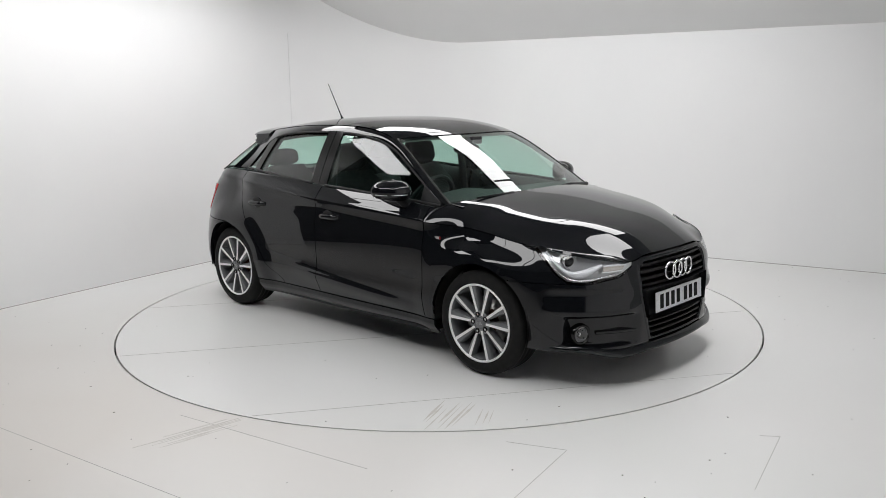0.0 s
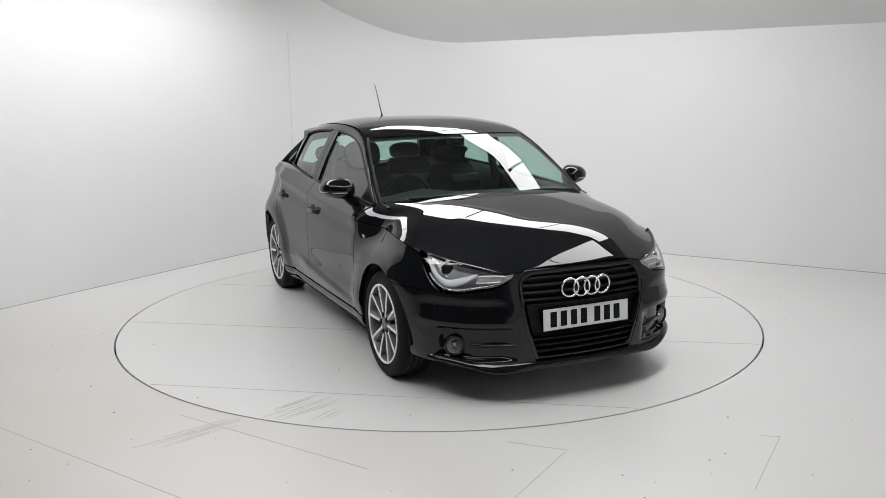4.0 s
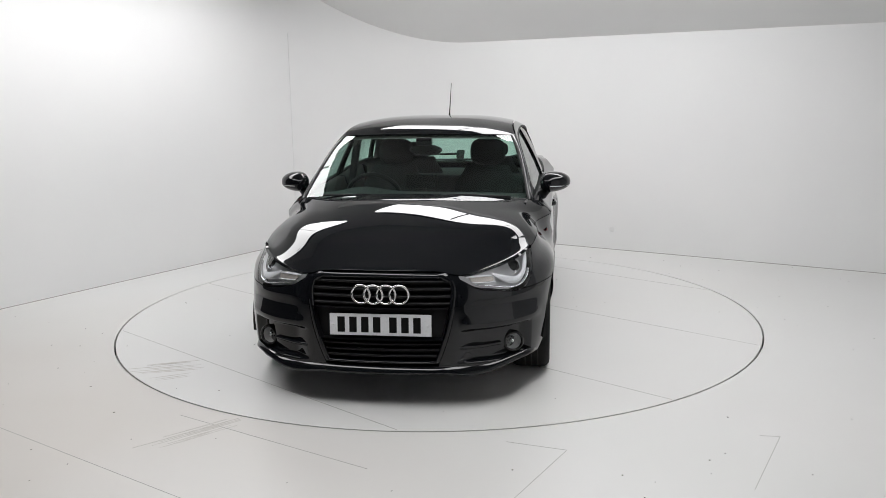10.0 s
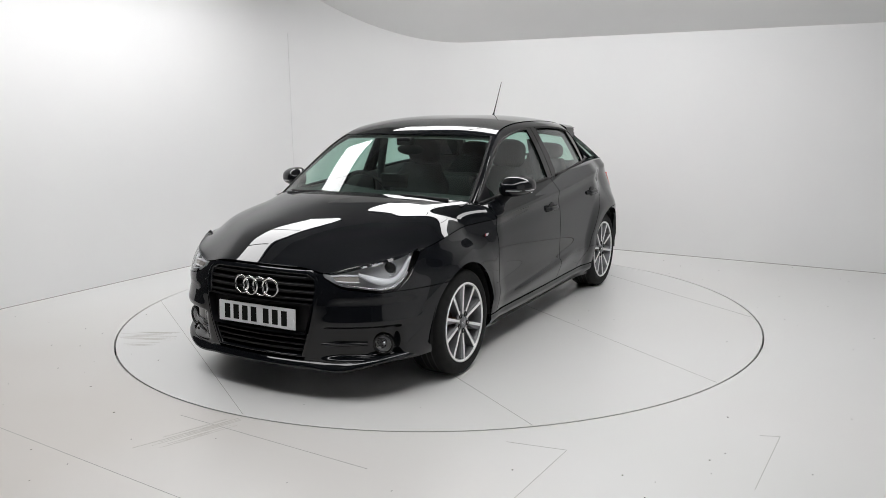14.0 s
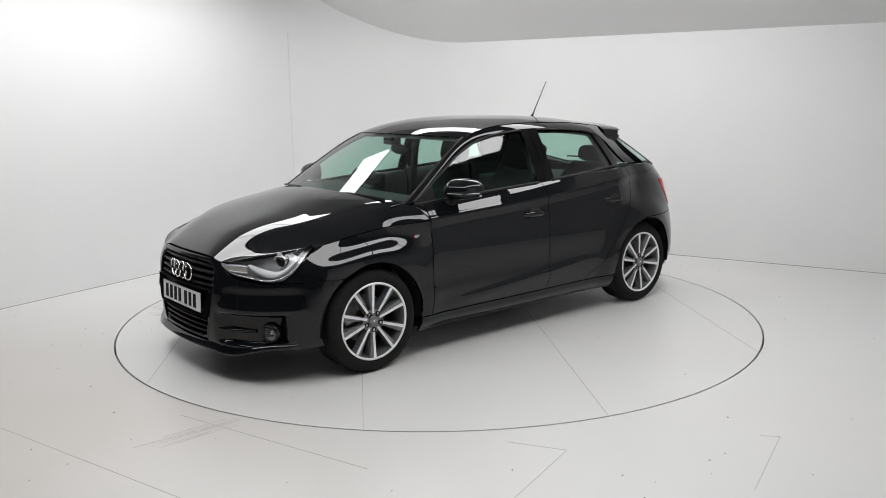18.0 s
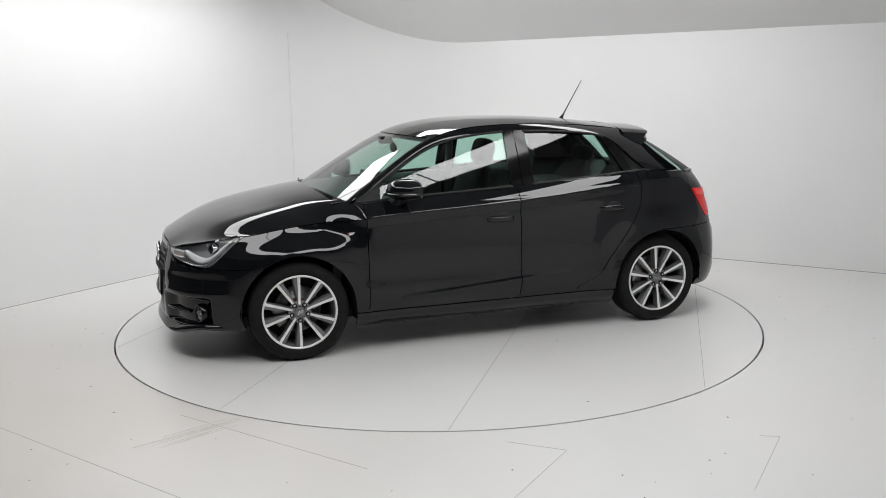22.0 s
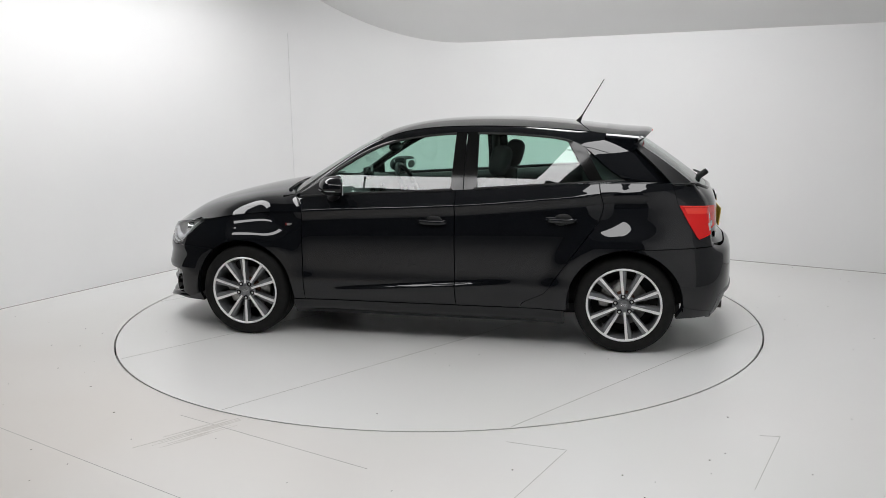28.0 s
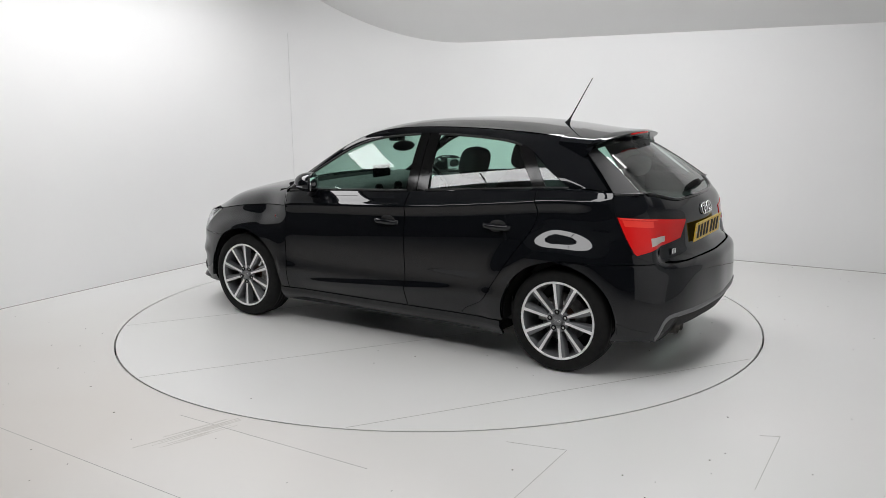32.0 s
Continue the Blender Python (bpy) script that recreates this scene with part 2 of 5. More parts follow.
def build_booth():
    # floor: one sheet round the disc's pit, out to the walls
    bm = bmesh.new()
    n = 144
    inner = [bm.verts.new((math.cos(2 * math.pi * k / n) * (DISC_R + 0.005), math.sin(2 * math.pi * k / n) * (DISC_R + 0.005), 0)) for k in range(n)]
    pit = [bm.verts.new((v.co.x, v.co.y, -0.05)) for v in inner]
    outer = [bm.verts.new((math.cos(2 * math.pi * k / n) * 14.0, math.sin(2 * math.pi * k / n) * 14.0, 0)) for k in range(n)]
    for k in range(n):
        j = (k + 1) % n
        bm.faces.new((inner[k], outer[k], outer[j], inner[j]))
        bm.faces.new((inner[j], pit[j], pit[k], inner[k]))
    tagged(part("floor", bm, FLOORPAINT, smooth=False), "pale grey painted concrete floor with scuffs", "floor", kind="structure")
    bm = bmesh.new()
    bmesh.ops.create_circle(bm, cap_ends=True, segments=96, radius=DISC_R + 0.1)
    bmesh.ops.translate(bm, vec=(0, 0, -0.05), verts=bm.verts)
    tagged(part("floor_pit", bm, GROOVE, smooth=False), "dark bottom of the turntable pit", "floor", kind="structure")

    # the white walls, one bent sheet 0.12 m thick, up to the roof
    line = wall_line()
    bm = bmesh.new()
    top = 5.2
    rows = []
    for i, q in enumerate(line):
        d = (line[min(i + 1, len(line) - 1)] - line[max(i - 1, 0)]).normalized()
        o = Vector((-d.y, d.x))
        if (q + o - Vector((0, 0))).length < (q - o).length:
            o = -o
        rows.append([bm.verts.new(xyz(q, -0.05)), bm.verts.new(xyz(q, top)), bm.verts.new(xyz(q + o * 0.12, top)), bm.verts.new(xyz(q + o * 0.12, -0.05))])
    for a, b in zip(rows, rows[1:]):
        for k in range(3):
            bm.faces.new((a[k], a[k + 1], b[k + 1], b[k]))
    w = tagged(part("wall_white", bm, WALLPAINT), "smooth white painted walls with a rounded corner", "wall", kind="structure")
    w.data.set_sharp_from_angle(angle=0.6)

    # unseen hall walls round the camera; their dark and pale colours set the car's reflections
    for name, a, b in (("wall_hall_near", CORNER + ALONG_L * 11.0, CORNER + ALONG_L * 11.0 + ALONG_R * 11.0),
                       ("wall_hall_left", CORNER + ALONG_L * 4.75 - ALONG_R * 0.5, CORNER + ALONG_L * 11.0 - ALONG_R * 0.5),
                       ("wall_hall_side", CORNER + ALONG_R * 11.0, CORNER + ALONG_L * 11.0 + ALONG_R * 11.0)):
        bm = bmesh.new()
        d = (b - a).normalized()
        o = Vector((-d.y, d.x))
        mid = (a + b) / 2
        if (mid + o).length < mid.length:
            o = -o
        prism(bm, [xyz(a, -0.05), xyz(b, -0.05), xyz(b, 5.2), xyz(a, 5.2)], xyz(o * 0.12, 0))
        side = name == "wall_hall_side"
        tagged(part(name, bm, PALEHALL if side else DARKWALL, smooth=False), "unseen hall wall, coloured pale for the car reflections" if side else "unseen hall wall, coloured dark for the car reflections", "wall", kind="structure")

    # unseen white side wall, added to brighten the right floor and rear reflections
    bm = bmesh.new()
    prism(bm, [xyz(plan(6.8, 3.4), -0.05), xyz(plan(6.8, 6.3), -0.05), xyz(plan(6.8, 6.3), 3.2), xyz(plan(6.8, 3.4), 3.2)], xyz(ALONG_R * 0.12, 0))
    tagged(part("wall_side", bm, WALLPAINT, smooth=False), "unseen white side wall, added for the car reflections", "wall", kind="structure")
    # unseen grey stretch of it, added so the doors reflect less white
    bm = bmesh.new()
    prism(bm, [xyz(plan(6.8, -0.1), -0.05), xyz(plan(6.8, 3.4), -0.05), xyz(plan(6.8, 3.4), 3.2), xyz(plan(6.8, -0.1), 3.2)], xyz(ALONG_R * 0.12, 0))
    tagged(part("wall_unseen_grey", bm, PALEHALL, smooth=False), "unseen grey side wall, added to dim the door reflections", "wall", kind="structure")

    # sloped ceiling over the back wall
    bm = bmesh.new()
    s0, s1 = -0.10, SLOPE_END
    a, b = CORNER - ALONG_R * 1.5, CORNER + ALONG_R * 11.0
    q = [xyz(a + ALONG_L * s0, EAVES + PITCH * s0), xyz(b + ALONG_L * s0, EAVES + PITCH * s0), xyz(b + ALONG_L * s1, EAVES + PITCH * s1), xyz(a + ALONG_L * s1, EAVES + PITCH * s1)]
    prism(bm, q, (0, 0, 0.06))
    tagged(part("ceiling_slope", bm, CEILPAINT, smooth=False), "plain white sloped ceiling", "ceiling", kind="structure")
    # flat top above it: unseen, added pale to lift the bonnet reflections
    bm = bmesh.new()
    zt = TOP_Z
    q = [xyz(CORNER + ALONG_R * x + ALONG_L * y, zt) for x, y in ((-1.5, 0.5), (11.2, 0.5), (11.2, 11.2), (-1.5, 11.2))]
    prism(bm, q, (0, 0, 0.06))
    tagged(part("ceiling_top", bm, UNSEENCEIL, smooth=False), "unseen pale upper ceiling, added for the bonnet reflections", "ceiling", kind="structure")


SLOPE_END = 1.10
TOP_Z = 4.6


# light panels: strips of flat white boxes hung as a ring over the disc, in plan coordinates along the walls
def light_panel(a, b, width, z):
    """One strip of light from a to b: a thin tray with a glowing underside, split by dark bars."""
    thing = new("light_panel")
    d = (b - a)
    length = d.length
    ang = math.degrees(math.atan2(d.y, d.x))
    mid = (a + b) / 2
    thing.matrix_basis = pose(mid.x, mid.y, z, 0, 0, ang)
    bm = bmesh.new()
    box(bm, -length / 2, length / 2, -width / 2 - 0.02, width / 2 + 0.02, 0.05, 0.09)
    part("tray", bm, DARKWALL, thing, smooth=False)
    # the glowing sides are added to brighten the upper walls and sloped ceiling
    bm = bmesh.new()
    box(bm, -length / 2, length / 2, -width / 2, width / 2, 0.0, 0.048)
    part("diffuser", bm, LIGHTBOX, thing, "glowing white diffuser, lit edges added to brighten the walls", smooth=False)
    for k in range(1, max(2, round(length / 1.06))):
        x = -length / 2 + length * k / max(2, round(length / 1.06))
        bm = bmesh.new()
        box(bm, x - 0.012, x + 0.012, -width / 2, width / 2, -0.012, 0.0)
        part("divider", bm, DARKWALL, thing, smooth=False)
    return tagged(thing, "long white ceiling light box with dark dividers", "ceiling light", "light boxes over the turntable")


LIGHTBOX = glow("lit_diffuser", (0.985, 0.98, 0.985), PANEL_LIGHT)


def plan(along_r, along_l):
    return CORNER + ALONG_R * along_r + ALONG_L * along_l


def build_lights():
    """Four light boxes hung as an open square over the turntable."""
    z, w = 2.70, 0.50
    light_panel(plan(1.32, 1.53), plan(4.75, 1.53), w, z)
    light_panel(plan(1.20, 5.75), plan(4.85, 5.75), w, z)
    light_panel(plan(0.92, 2.20), plan(0.92, 5.00), w, z)
    light_panel(plan(4.91, 1.95), plan(4.91, 5.45), w, z)


def seam(parent, p0, p1, width=0.003, z=0.0, mat=None, name="seam"):
    """A hairline joint in the paint, a little proud of the surface."""
    a, b = Vector(p0), Vector(p1)
    n = Vector((-(b - a).y, (b - a).x)).normalized() * width / 2
    bm = bmesh.new()
    prism(bm, [xyz(a + n, z), xyz(a - n, z), xyz(b - n, z), xyz(b + n, z)], (0, 0, 0.0008))
    return part(name, bm, mat or SEAMLINE, parent, smooth=False)


def strokes(parent, a, b, count, spread, z, seed):
    """A worn patch: thin tapered strokes side by side, left by turning tyres."""
    r = random.Random(seed)
    bm = bmesh.new()
    d = (b - a)
    n = Vector((-d.y, d.x)).normalized()
    for k in range(count):
        o = n * (spread * (k / max(1, count - 1) - 0.5) + r.uniform(-0.006, 0.006))
        p, q = a + d * r.uniform(-0.1, 0.25) + o, b + d * r.uniform(-0.25, 0.1) + o * r.uniform(0.8, 1.1)
        w = n * r.uniform(0.003, 0.009)
        m = p.lerp(q, r.uniform(0.3, 0.7))
        prism(bm, [xyz(p, z), xyz(m - w, z), xyz(q, z), xyz(m + w, z)], (0, 0, 0.0006 + 0.0001 * k))
    ob = part("tyre_scuff", bm, SCUFF, parent, smooth=False)
    return tagged(ob, "faint brown tyre scuffs", kind="stuff")


def chips(parent, count, seed, draw, keep):
    """Small dark chips in the paint, all in one piece."""
    r = random.Random(seed)
    bm = bmesh.new()
    done = 0
    while done < count:
        x, y = draw(r)
        if not keep(x, y):
            continue
        done += 1
        s, a = r.choice((0.003, 0.004, 0.005, 0.0065)), r.uniform(0, 6.28)
        e = r.uniform(0.6, 1.0)
        pts = []
        for k in range(6):
            t = 6.283 * k / 6
            px, py = s * math.cos(t) * r.uniform(0.7, 1.1), s * e * math.sin(t) * r.uniform(0.7, 1.1)
            pts.append(Vector((x + px * math.cos(a) - py * math.sin(a), y + px * math.sin(a) + py * math.cos(a), 0.0)))
        prism(bm, pts, (0, 0, 0.0007))
    ob = part("paint_speckle", bm, CHIP, parent, smooth=False)
    return tagged(ob, "small dark chips in the floor paint", kind="stuff")


def build_marks():
    floor = bpy.data.objects["floor"]
    for p, q in (((-2.151, -2.101), (-1.043, -2.858)), ((-1.308, -1.975), (-0.318, -2.619)), ((1.563, -2.349), (1.253, -2.862)), ((1.563, -2.349), (1.475, -2.335)), ((0.561, -2.461), (0.285, -2.902)),
                 ((0.561, -2.461), (0.30, -2.36)), ((-2.151, -2.101), (-2.9, -1.6))):
        seam(floor, p, q, 0.0022)
    strokes(floor, Vector((-1.36, -2.36)), Vector((-0.98, -2.04)), 6, 0.10, 0.0, 3)
    chips(floor, 110, 21, lambda r: (r.uniform(-3.4, 3.8), r.uniform(-3.4, 2.2)), lambda x, y: math.hypot(x, y) > DISC_R + 0.05)
    # small round cable hole cover low on the back wall
    c = plan(0, 0)
    d = Vector((1.748, 2.314)) - CORNER
    at = CORNER + ALONG_R * d.dot(ALONG_R)
    bm = bmesh.new()
    lathe(bm, [(0.0, 0.004), (0.020, 0.004), (0.026, 0.003), (0.030, -0.002)], 24)
    m = Matrix.Translation(xyz(at, 0.205)) @ xyz(ALONG_L, 0).to_track_quat("Y", "Z").to_matrix().to_4x4()
    bmesh.ops.transform(bm, matrix=m, verts=bm.verts)
    tagged(part("wall_cap", bm, CEILPAINT), "small round white cap low on the white wall", "wall cap")
    # upright joint where the flat sheet of the wall meets the curved one
    c = CORNER + (ALONG_L + ALONG_R) * BEND
    at, side = c - ALONG_R * (BEND * math.cos(0.2)) - ALONG_L * (BEND * math.sin(0.2)), ALONG_L * 0.003
    bm = bmesh.new()
    n = (c - at).normalized() * 0.004
    prism(bm, [xyz(at - side + n, 0.0), xyz(at + side + n, 0.0), xyz(at + side + n, 2.2), xyz(at - side + n, 2.2)], xyz(-n * 2, 0))
    tagged(part("wall_trim", bm, JOINTLINE, smooth=False), "faint upright joint in the white wall", "trim", kind="structure")
    # thin shadow joint where the walls meet the floor
    line = wall_line()
    bm = bmesh.new()
    tube(bm, [xyz(q, 0.0) for q in line], 0.006, 4, False)
    tagged(part("baseboard", bm, SEAMLINE, smooth=False), "thin grey joint along the foot of the wall", "trim", kind="structure")


build_booth()
build_lights()
build_marks()


# ---- the turntable ----
def build_turntable():
    thing = new("turntable")
    bm = bmesh.new()
    lathe(bm, [(0.0, 0.0), (DISC_R - 0.5, 0.0), (DISC_R - 0.0065, 0.0), (DISC_R - 0.006, -0.04)], 144, "Z")
    bmesh.ops.remove_doubles(bm, verts=bm.verts, dist=1e-5)
    part("disc", bm, DISCPAINT, thing, smooth=False)
    d, n = Vector((-0.565, -0.825)).normalized(), Vector((0.825, -0.565)).normalized()
    for k in (-1.83, -0.636, 0.57, 1.77):
        h = math.sqrt((DISC_R - 0.02) ** 2 - k * k)
        seam(thing, n * k + d * h, n * k - d * h, 0.0026)
    strokes(thing, Vector((1.50, -1.62)), Vector((1.36, -1.26)), 7, 0.16, 0.0, 5)
    strokes(thing, Vector((1.66, -1.44)), Vector((1.53, -1.22)), 3, 0.06, 0.0, 6)
    chips(thing, 34, 11, lambda r: (r.uniform(-2.1, 2.1), r.uniform(-2.1, 2.1)), lambda x, y: math.hypot(x, y) < DISC_R - 0.04)
    return tagged(thing, "round pale painted turntable set flush in the floor", "turntable")


turntable = build_turntable()


# ---- the car: x forward, y to its left, z up, origin between the axles on the ground ----
class Cubic:
    """A smooth curve through a table of (x, value...) rows."""

    def __init__(self, rows):
        rows = sorted(rows)
        self.x = np.array([r[0] for r in rows], float)
        self.y = np.array([r[1:] for r in rows], float)
        n, h = len(rows), np.diff(self.x)
        a, b = np.eye(n), np.zeros((n, self.y.shape[1]))
        for i in range(1, n - 1):
            a[i, i - 1:i + 2] = h[i - 1], 2 * (h[i - 1] + h[i]), h[i]
            b[i] = 6 * ((self.y[i + 1] - self.y[i]) / h[i] - (self.y[i] - self.y[i - 1]) / h[i - 1])
        self.m = np.linalg.solve(a, b)

    def at(self, x):
        x = min(max(x, self.x[0]), self.x[-1])
        i = min(max(int(np.searchsorted(self.x, x)) - 1, 0), len(self.x) - 2)
        h, t0, t1 = self.x[i + 1] - self.x[i], self.x[i + 1] - x, x - self.x[i]
        v = (self.m[i] * t0 ** 3 + self.m[i + 1] * t1 ** 3) / (6 * h) + (self.y[i] / h - self.m[i] * h / 6) * t0 + (self.y[i + 1] / h - self.m[i + 1] * h / 6) * t1
        return v[0] if len(v) == 1 else v


def path3(pts, n):
    """n + 1 points evenly along a smooth curve through pts."""
    pts = [Vector(q) for q in pts]
    s = [0.0]
    for a, b in zip(pts, pts[1:]):
        s.append(s[-1] + (b - a).length)
    c = Cubic([(k, *q) for k, q in zip(s, pts)])
    return [Vector(c.at(s[-1] * i / n)) for i in range(n + 1)]


def smooth01(a, b, x):
    t = min(max((x - a) / (b - a), 0.0), 1.0)
    return t * t * (3 - 2 * t)


# half plan of the lower body, nose to tail
PLAN = [(2.022, 0.0), (2.012, 0.2), (1.978, 0.40), (1.908, 0.568), (1.81, 0.69), (1.68, 0.790), (1.52, 0.846), (1.37, 0.868), (1.235, 0.872), (1.0, 0.862),
        (0.8, 0.852), (0.3, 0.854), (-0.3, 0.857), (-0.8, 0.863), (-1.235, 0.872), (-1.42, 0.860), (-1.59, 0.824), (-1.73, 0.748), (-1.830, 0.605), (-1.884, 0.39), (-1.905, 0.18), (-1.915, 0.0)]
_s = [0.0]
for _a, _b in zip(PLAN, PLAN[1:]):
    _s.append(_s[-1] + math.hypot(_b[0] - _a[0], _b[1] - _a[1]))
ULEN = _s[-1]
# mirrored ends keep the nose and tail round
_rows = [(-_s[2], PLAN[2][0], -PLAN[2][1]), (-_s[1], PLAN[1][0], -PLAN[1][1])] + [(k, *q) for k, q in zip(_s, PLAN)]
_rows += [(2 * ULEN - _s[-2], PLAN[-2][0], -PLAN[-2][1]), (2 * ULEN - _s[-3], PLAN[-3][0], -PLAN[-3][1])]
OUTLINE = Cubic(_rows)
_us = np.linspace(0, ULEN, 1500)
_xs = np.array([OUTLINE.at(u)[0] for u in _us])
_ys = np.array([OUTLINE.at(u)[1] for u in _us])


def u_at(x):
    """The place along the plan curve at a length x of the car."""
    return float(np.interp(-x, -_xs, _us))


def u_front(y):
    k = _us < 1.2
    return float(np.interp(y, _ys[k], _us[k]))


def u_rear(y):
    k = _us > ULEN - 1.0
    return float(np.interp(-y, -_ys[k], _us[k]))


SIDE = Cubic([(0.14, -0.085), (0.20, -0.058), (0.26, -0.028), (0.33, -0.008), (0.385, 0.001), (0.415, 0.0005), (0.455, -0.0015), (0.55, 0.002), (0.68, 0.003), (0.80, -0.002), (0.90, -0.006), (1.10, -0.012)])
NOSE = Cubic([(0.14, -0.05), (0.20, -0.012), (0.26, 0.0), (0.40, 0.004), (0.50, 0.0), (0.58, -0.010), (0.66, -0.034), (0.72, -0.066), (0.78, -0.115), (0.85, -0.19)])
TAIL = Cubic([(0.14, -0.09), (0.22, -0.035), (0.30, -0.006), (0.40, 0.004), (0.50, 0.003), (0.57, 0.0), (0.605, -0.008), (0.625, -0.026), (0.65, -0.066), (0.70, -0.092), (0.80, -0.096), (0.88, -0.104), (0.92, -0.118), (0.96, -0.150), (1.05, -0.25)])
TAIL_CORNER = Cubic([(0.14, -0.09), (0.22, -0.035), (0.30, -0.006), (0.40, 0.004), (0.50, 0.001), (0.60, -0.012), (0.70, -0.032), (0.80, -0.060), (0.88, -0.086), (0.92, -0.103), (0.96, -0.130), (1.05, -0.195)])
CREASE = Cubic([(2.0, 0.735), (1.60, 0.755), (1.28, 0.800), (1.07, 0.817), (0.85, 0.832), (0.70, 0.841), (0.36, 0.857), (0.0, 0.873), (-0.2, 0.884), (-0.52, 0.908), (-0.80, 0.935), (-1.08, 0.960), (-1.4, 0.972), (-1.9, 0.975)])
BELT = Cubic([(1.0, 0.905), (0.80, 0.922), (0.357, 0.950), (0.074, 0.964), (-0.21, 0.978), (-0.53, 0.998), (-0.885, 1.018), (-1.06, 1.027), (-1.22, 1.030), (-1.49, 1.026), (-1.7, 1.02)])


def hull(u, z, inset=0.0):
    """A point of the lower body at u along the plan, at height z."""
    x, y = OUTLINE.at(u)
    x1, y1 = OUTLINE.at(u + 0.004)
    x0, y0 = OUTLINE.at(u - 0.004)
    tx, ty = x1 - x0, y1 - y0
    k = math.hypot(tx, ty)
    nx, ny = -ty / k, tx / k
    if nx * (x - 0.0) + ny * y < 0:
        nx, ny = -nx, -ny
    wf, wr = smooth01(1.30, 1.78, x), smooth01(-1.30, -1.74, x)
    side = SIDE.at(z)
    dz = z - CREASE.at(x)
    if dz > 0:
        side -= 0.50 * dz * smooth01(0.0, 0.03, dz) + 2.6 * dz * dz
    else:
        side -= 0.010 * math.exp(-((dz + 0.06) / 0.045) ** 2)
    side -= smooth01(0.76, 1.10, x) * 0.102 * smooth01(0.60, 0.86, z) + smooth01(-0.90, -1.22, x) * 0.060 * smooth01(0.64, 0.90, z)
    # ledge low on the doors
    if 0.25 < z < 0.50:
        zc = 0.387 - 0.075 * x
        side += 0.016 * smooth01(zc + 0.014, zc - 0.014, z) * smooth01(0.26, zc - 0.02, z) * smooth01(0.80, 0.35, x) * smooth01(-0.60, -0.15, x)
    # flared lips round the wheels
    r = min(math.hypot(x - 1.2345, z - 0.30), math.hypot(x + 1.2345, z - 0.30))
    side += (0.012 if x > 0 else 0.022) * smooth01(0.54, 0.39, r)
    shelf = smooth01(0.735, 0.62, y)
    off = side * (1 - wf - wr) + NOSE.at(z) * wf + (TAIL.at(z) * shelf + TAIL_CORNER.at(z) * (1 - shelf)) * wr - inset
    off -= 0.018 * smooth01(0.75, 1.10, x) * smooth01(1.90, 1.60, x)
    return Vector((x + nx * off, y + ny * off, z))


def grid_faces(bm, rows):
    for a, b in zip(rows, rows[1:]):
        for i in range(len(a) - 1):
            vs = [a[i], a[i + 1], b[i + 1], b[i]]
            if len({tuple(round(c, 6) for c in v.co) for v in vs}) >= 3:
                bm.faces.new(vs)


def skirt(bm, depth):
    """Turn the open edges inwards, so that a panel has an edge and its gaps go deep."""
    bm.normal_update()
    edges = [e for e in bm.edges if e.is_boundary]
    made = {}
    for e in edges:
        q = []
        for v in e.verts:
            if v not in made:
                made[v] = (bm.verts.new(v.co), bm.verts.new(v.co - v.normal * depth))
            q.append(made[v])
        bm.faces.new((q[0][0], q[1][0], q[1][1], q[0][1]))


def outward(bm, centre=(0.0, 0.0, 0.55)):
    bm.normal_update()
    c = Vector(centre)
    s = sum(f.normal.dot(f.calc_center_median() - Vector((c.x + 0.7 * (f.calc_center_median().x - c.x), 0, c.z))) * f.calc_area() for f in bm.faces)
    if s < 0:
        bmesh.ops.reverse_faces(bm, faces=bm.faces)


def hull_patch(ua, ub, za, zb, nu=24, nz=14, depth=0.014, inset=0.0, bias=None):
    """A panel of the lower body between two edges u(z) and two edges z(u)."""
    f = [(lambda w, k=k: k) if not callable(k) else k for k in (ua, ub, za, zb)]
    bm = bmesh.new()
    rows = []
    for j in range(nz + 1):
        t = j / nz
        row = []
        for i in range(nu + 1):
            s = i / nu if bias is None else bias(i / nu)
            z = 0.6
            for _ in range(3):
                u = f[0](z) * (1 - s) + f[1](z) * s
                z = f[2](u) * (1 - t) + f[3](u) * t
            row.append(bm.verts.new(hull(u, z, inset(u, z) if callable(inset) else inset)))
        rows.append(row)
    grid_faces(bm, rows)
    outward(bm)
    if depth:
        skirt(bm, depth)
    return bm


def ruled(c0, c1, nv, swell=0.0, depth=0.0, shape=None, out=None):
    """A panel between two curves of equal count, swelling outwards in its middle."""
    bm = bmesh.new()
    rows = []
    for j in range(nv + 1):
        t = j / nv
        row = []
        for i, (a, b) in enumerate(zip(c0, c1)):
            k = shape(t) if shape else t
            q = Vector((a.x + (b.x - a.x) * t, a.y + (b.y - a.y) * t, a.z + (b.z - a.z) * k))
            if swell:
                q = q + Vector(out) * (swell * 4 * t * (1 - t))
            row.append(bm.verts.new(q))
        rows.append(row)
    grid_faces(bm, rows)
    outward(bm)
    if depth:
        skirt(bm, depth)
    return bm


def mirrored(bm):
    b = bm.copy()
    for v in b.verts:
        v.co.y = -v.co.y
    bmesh.ops.reverse_faces(b, faces=b.faces)
    return b


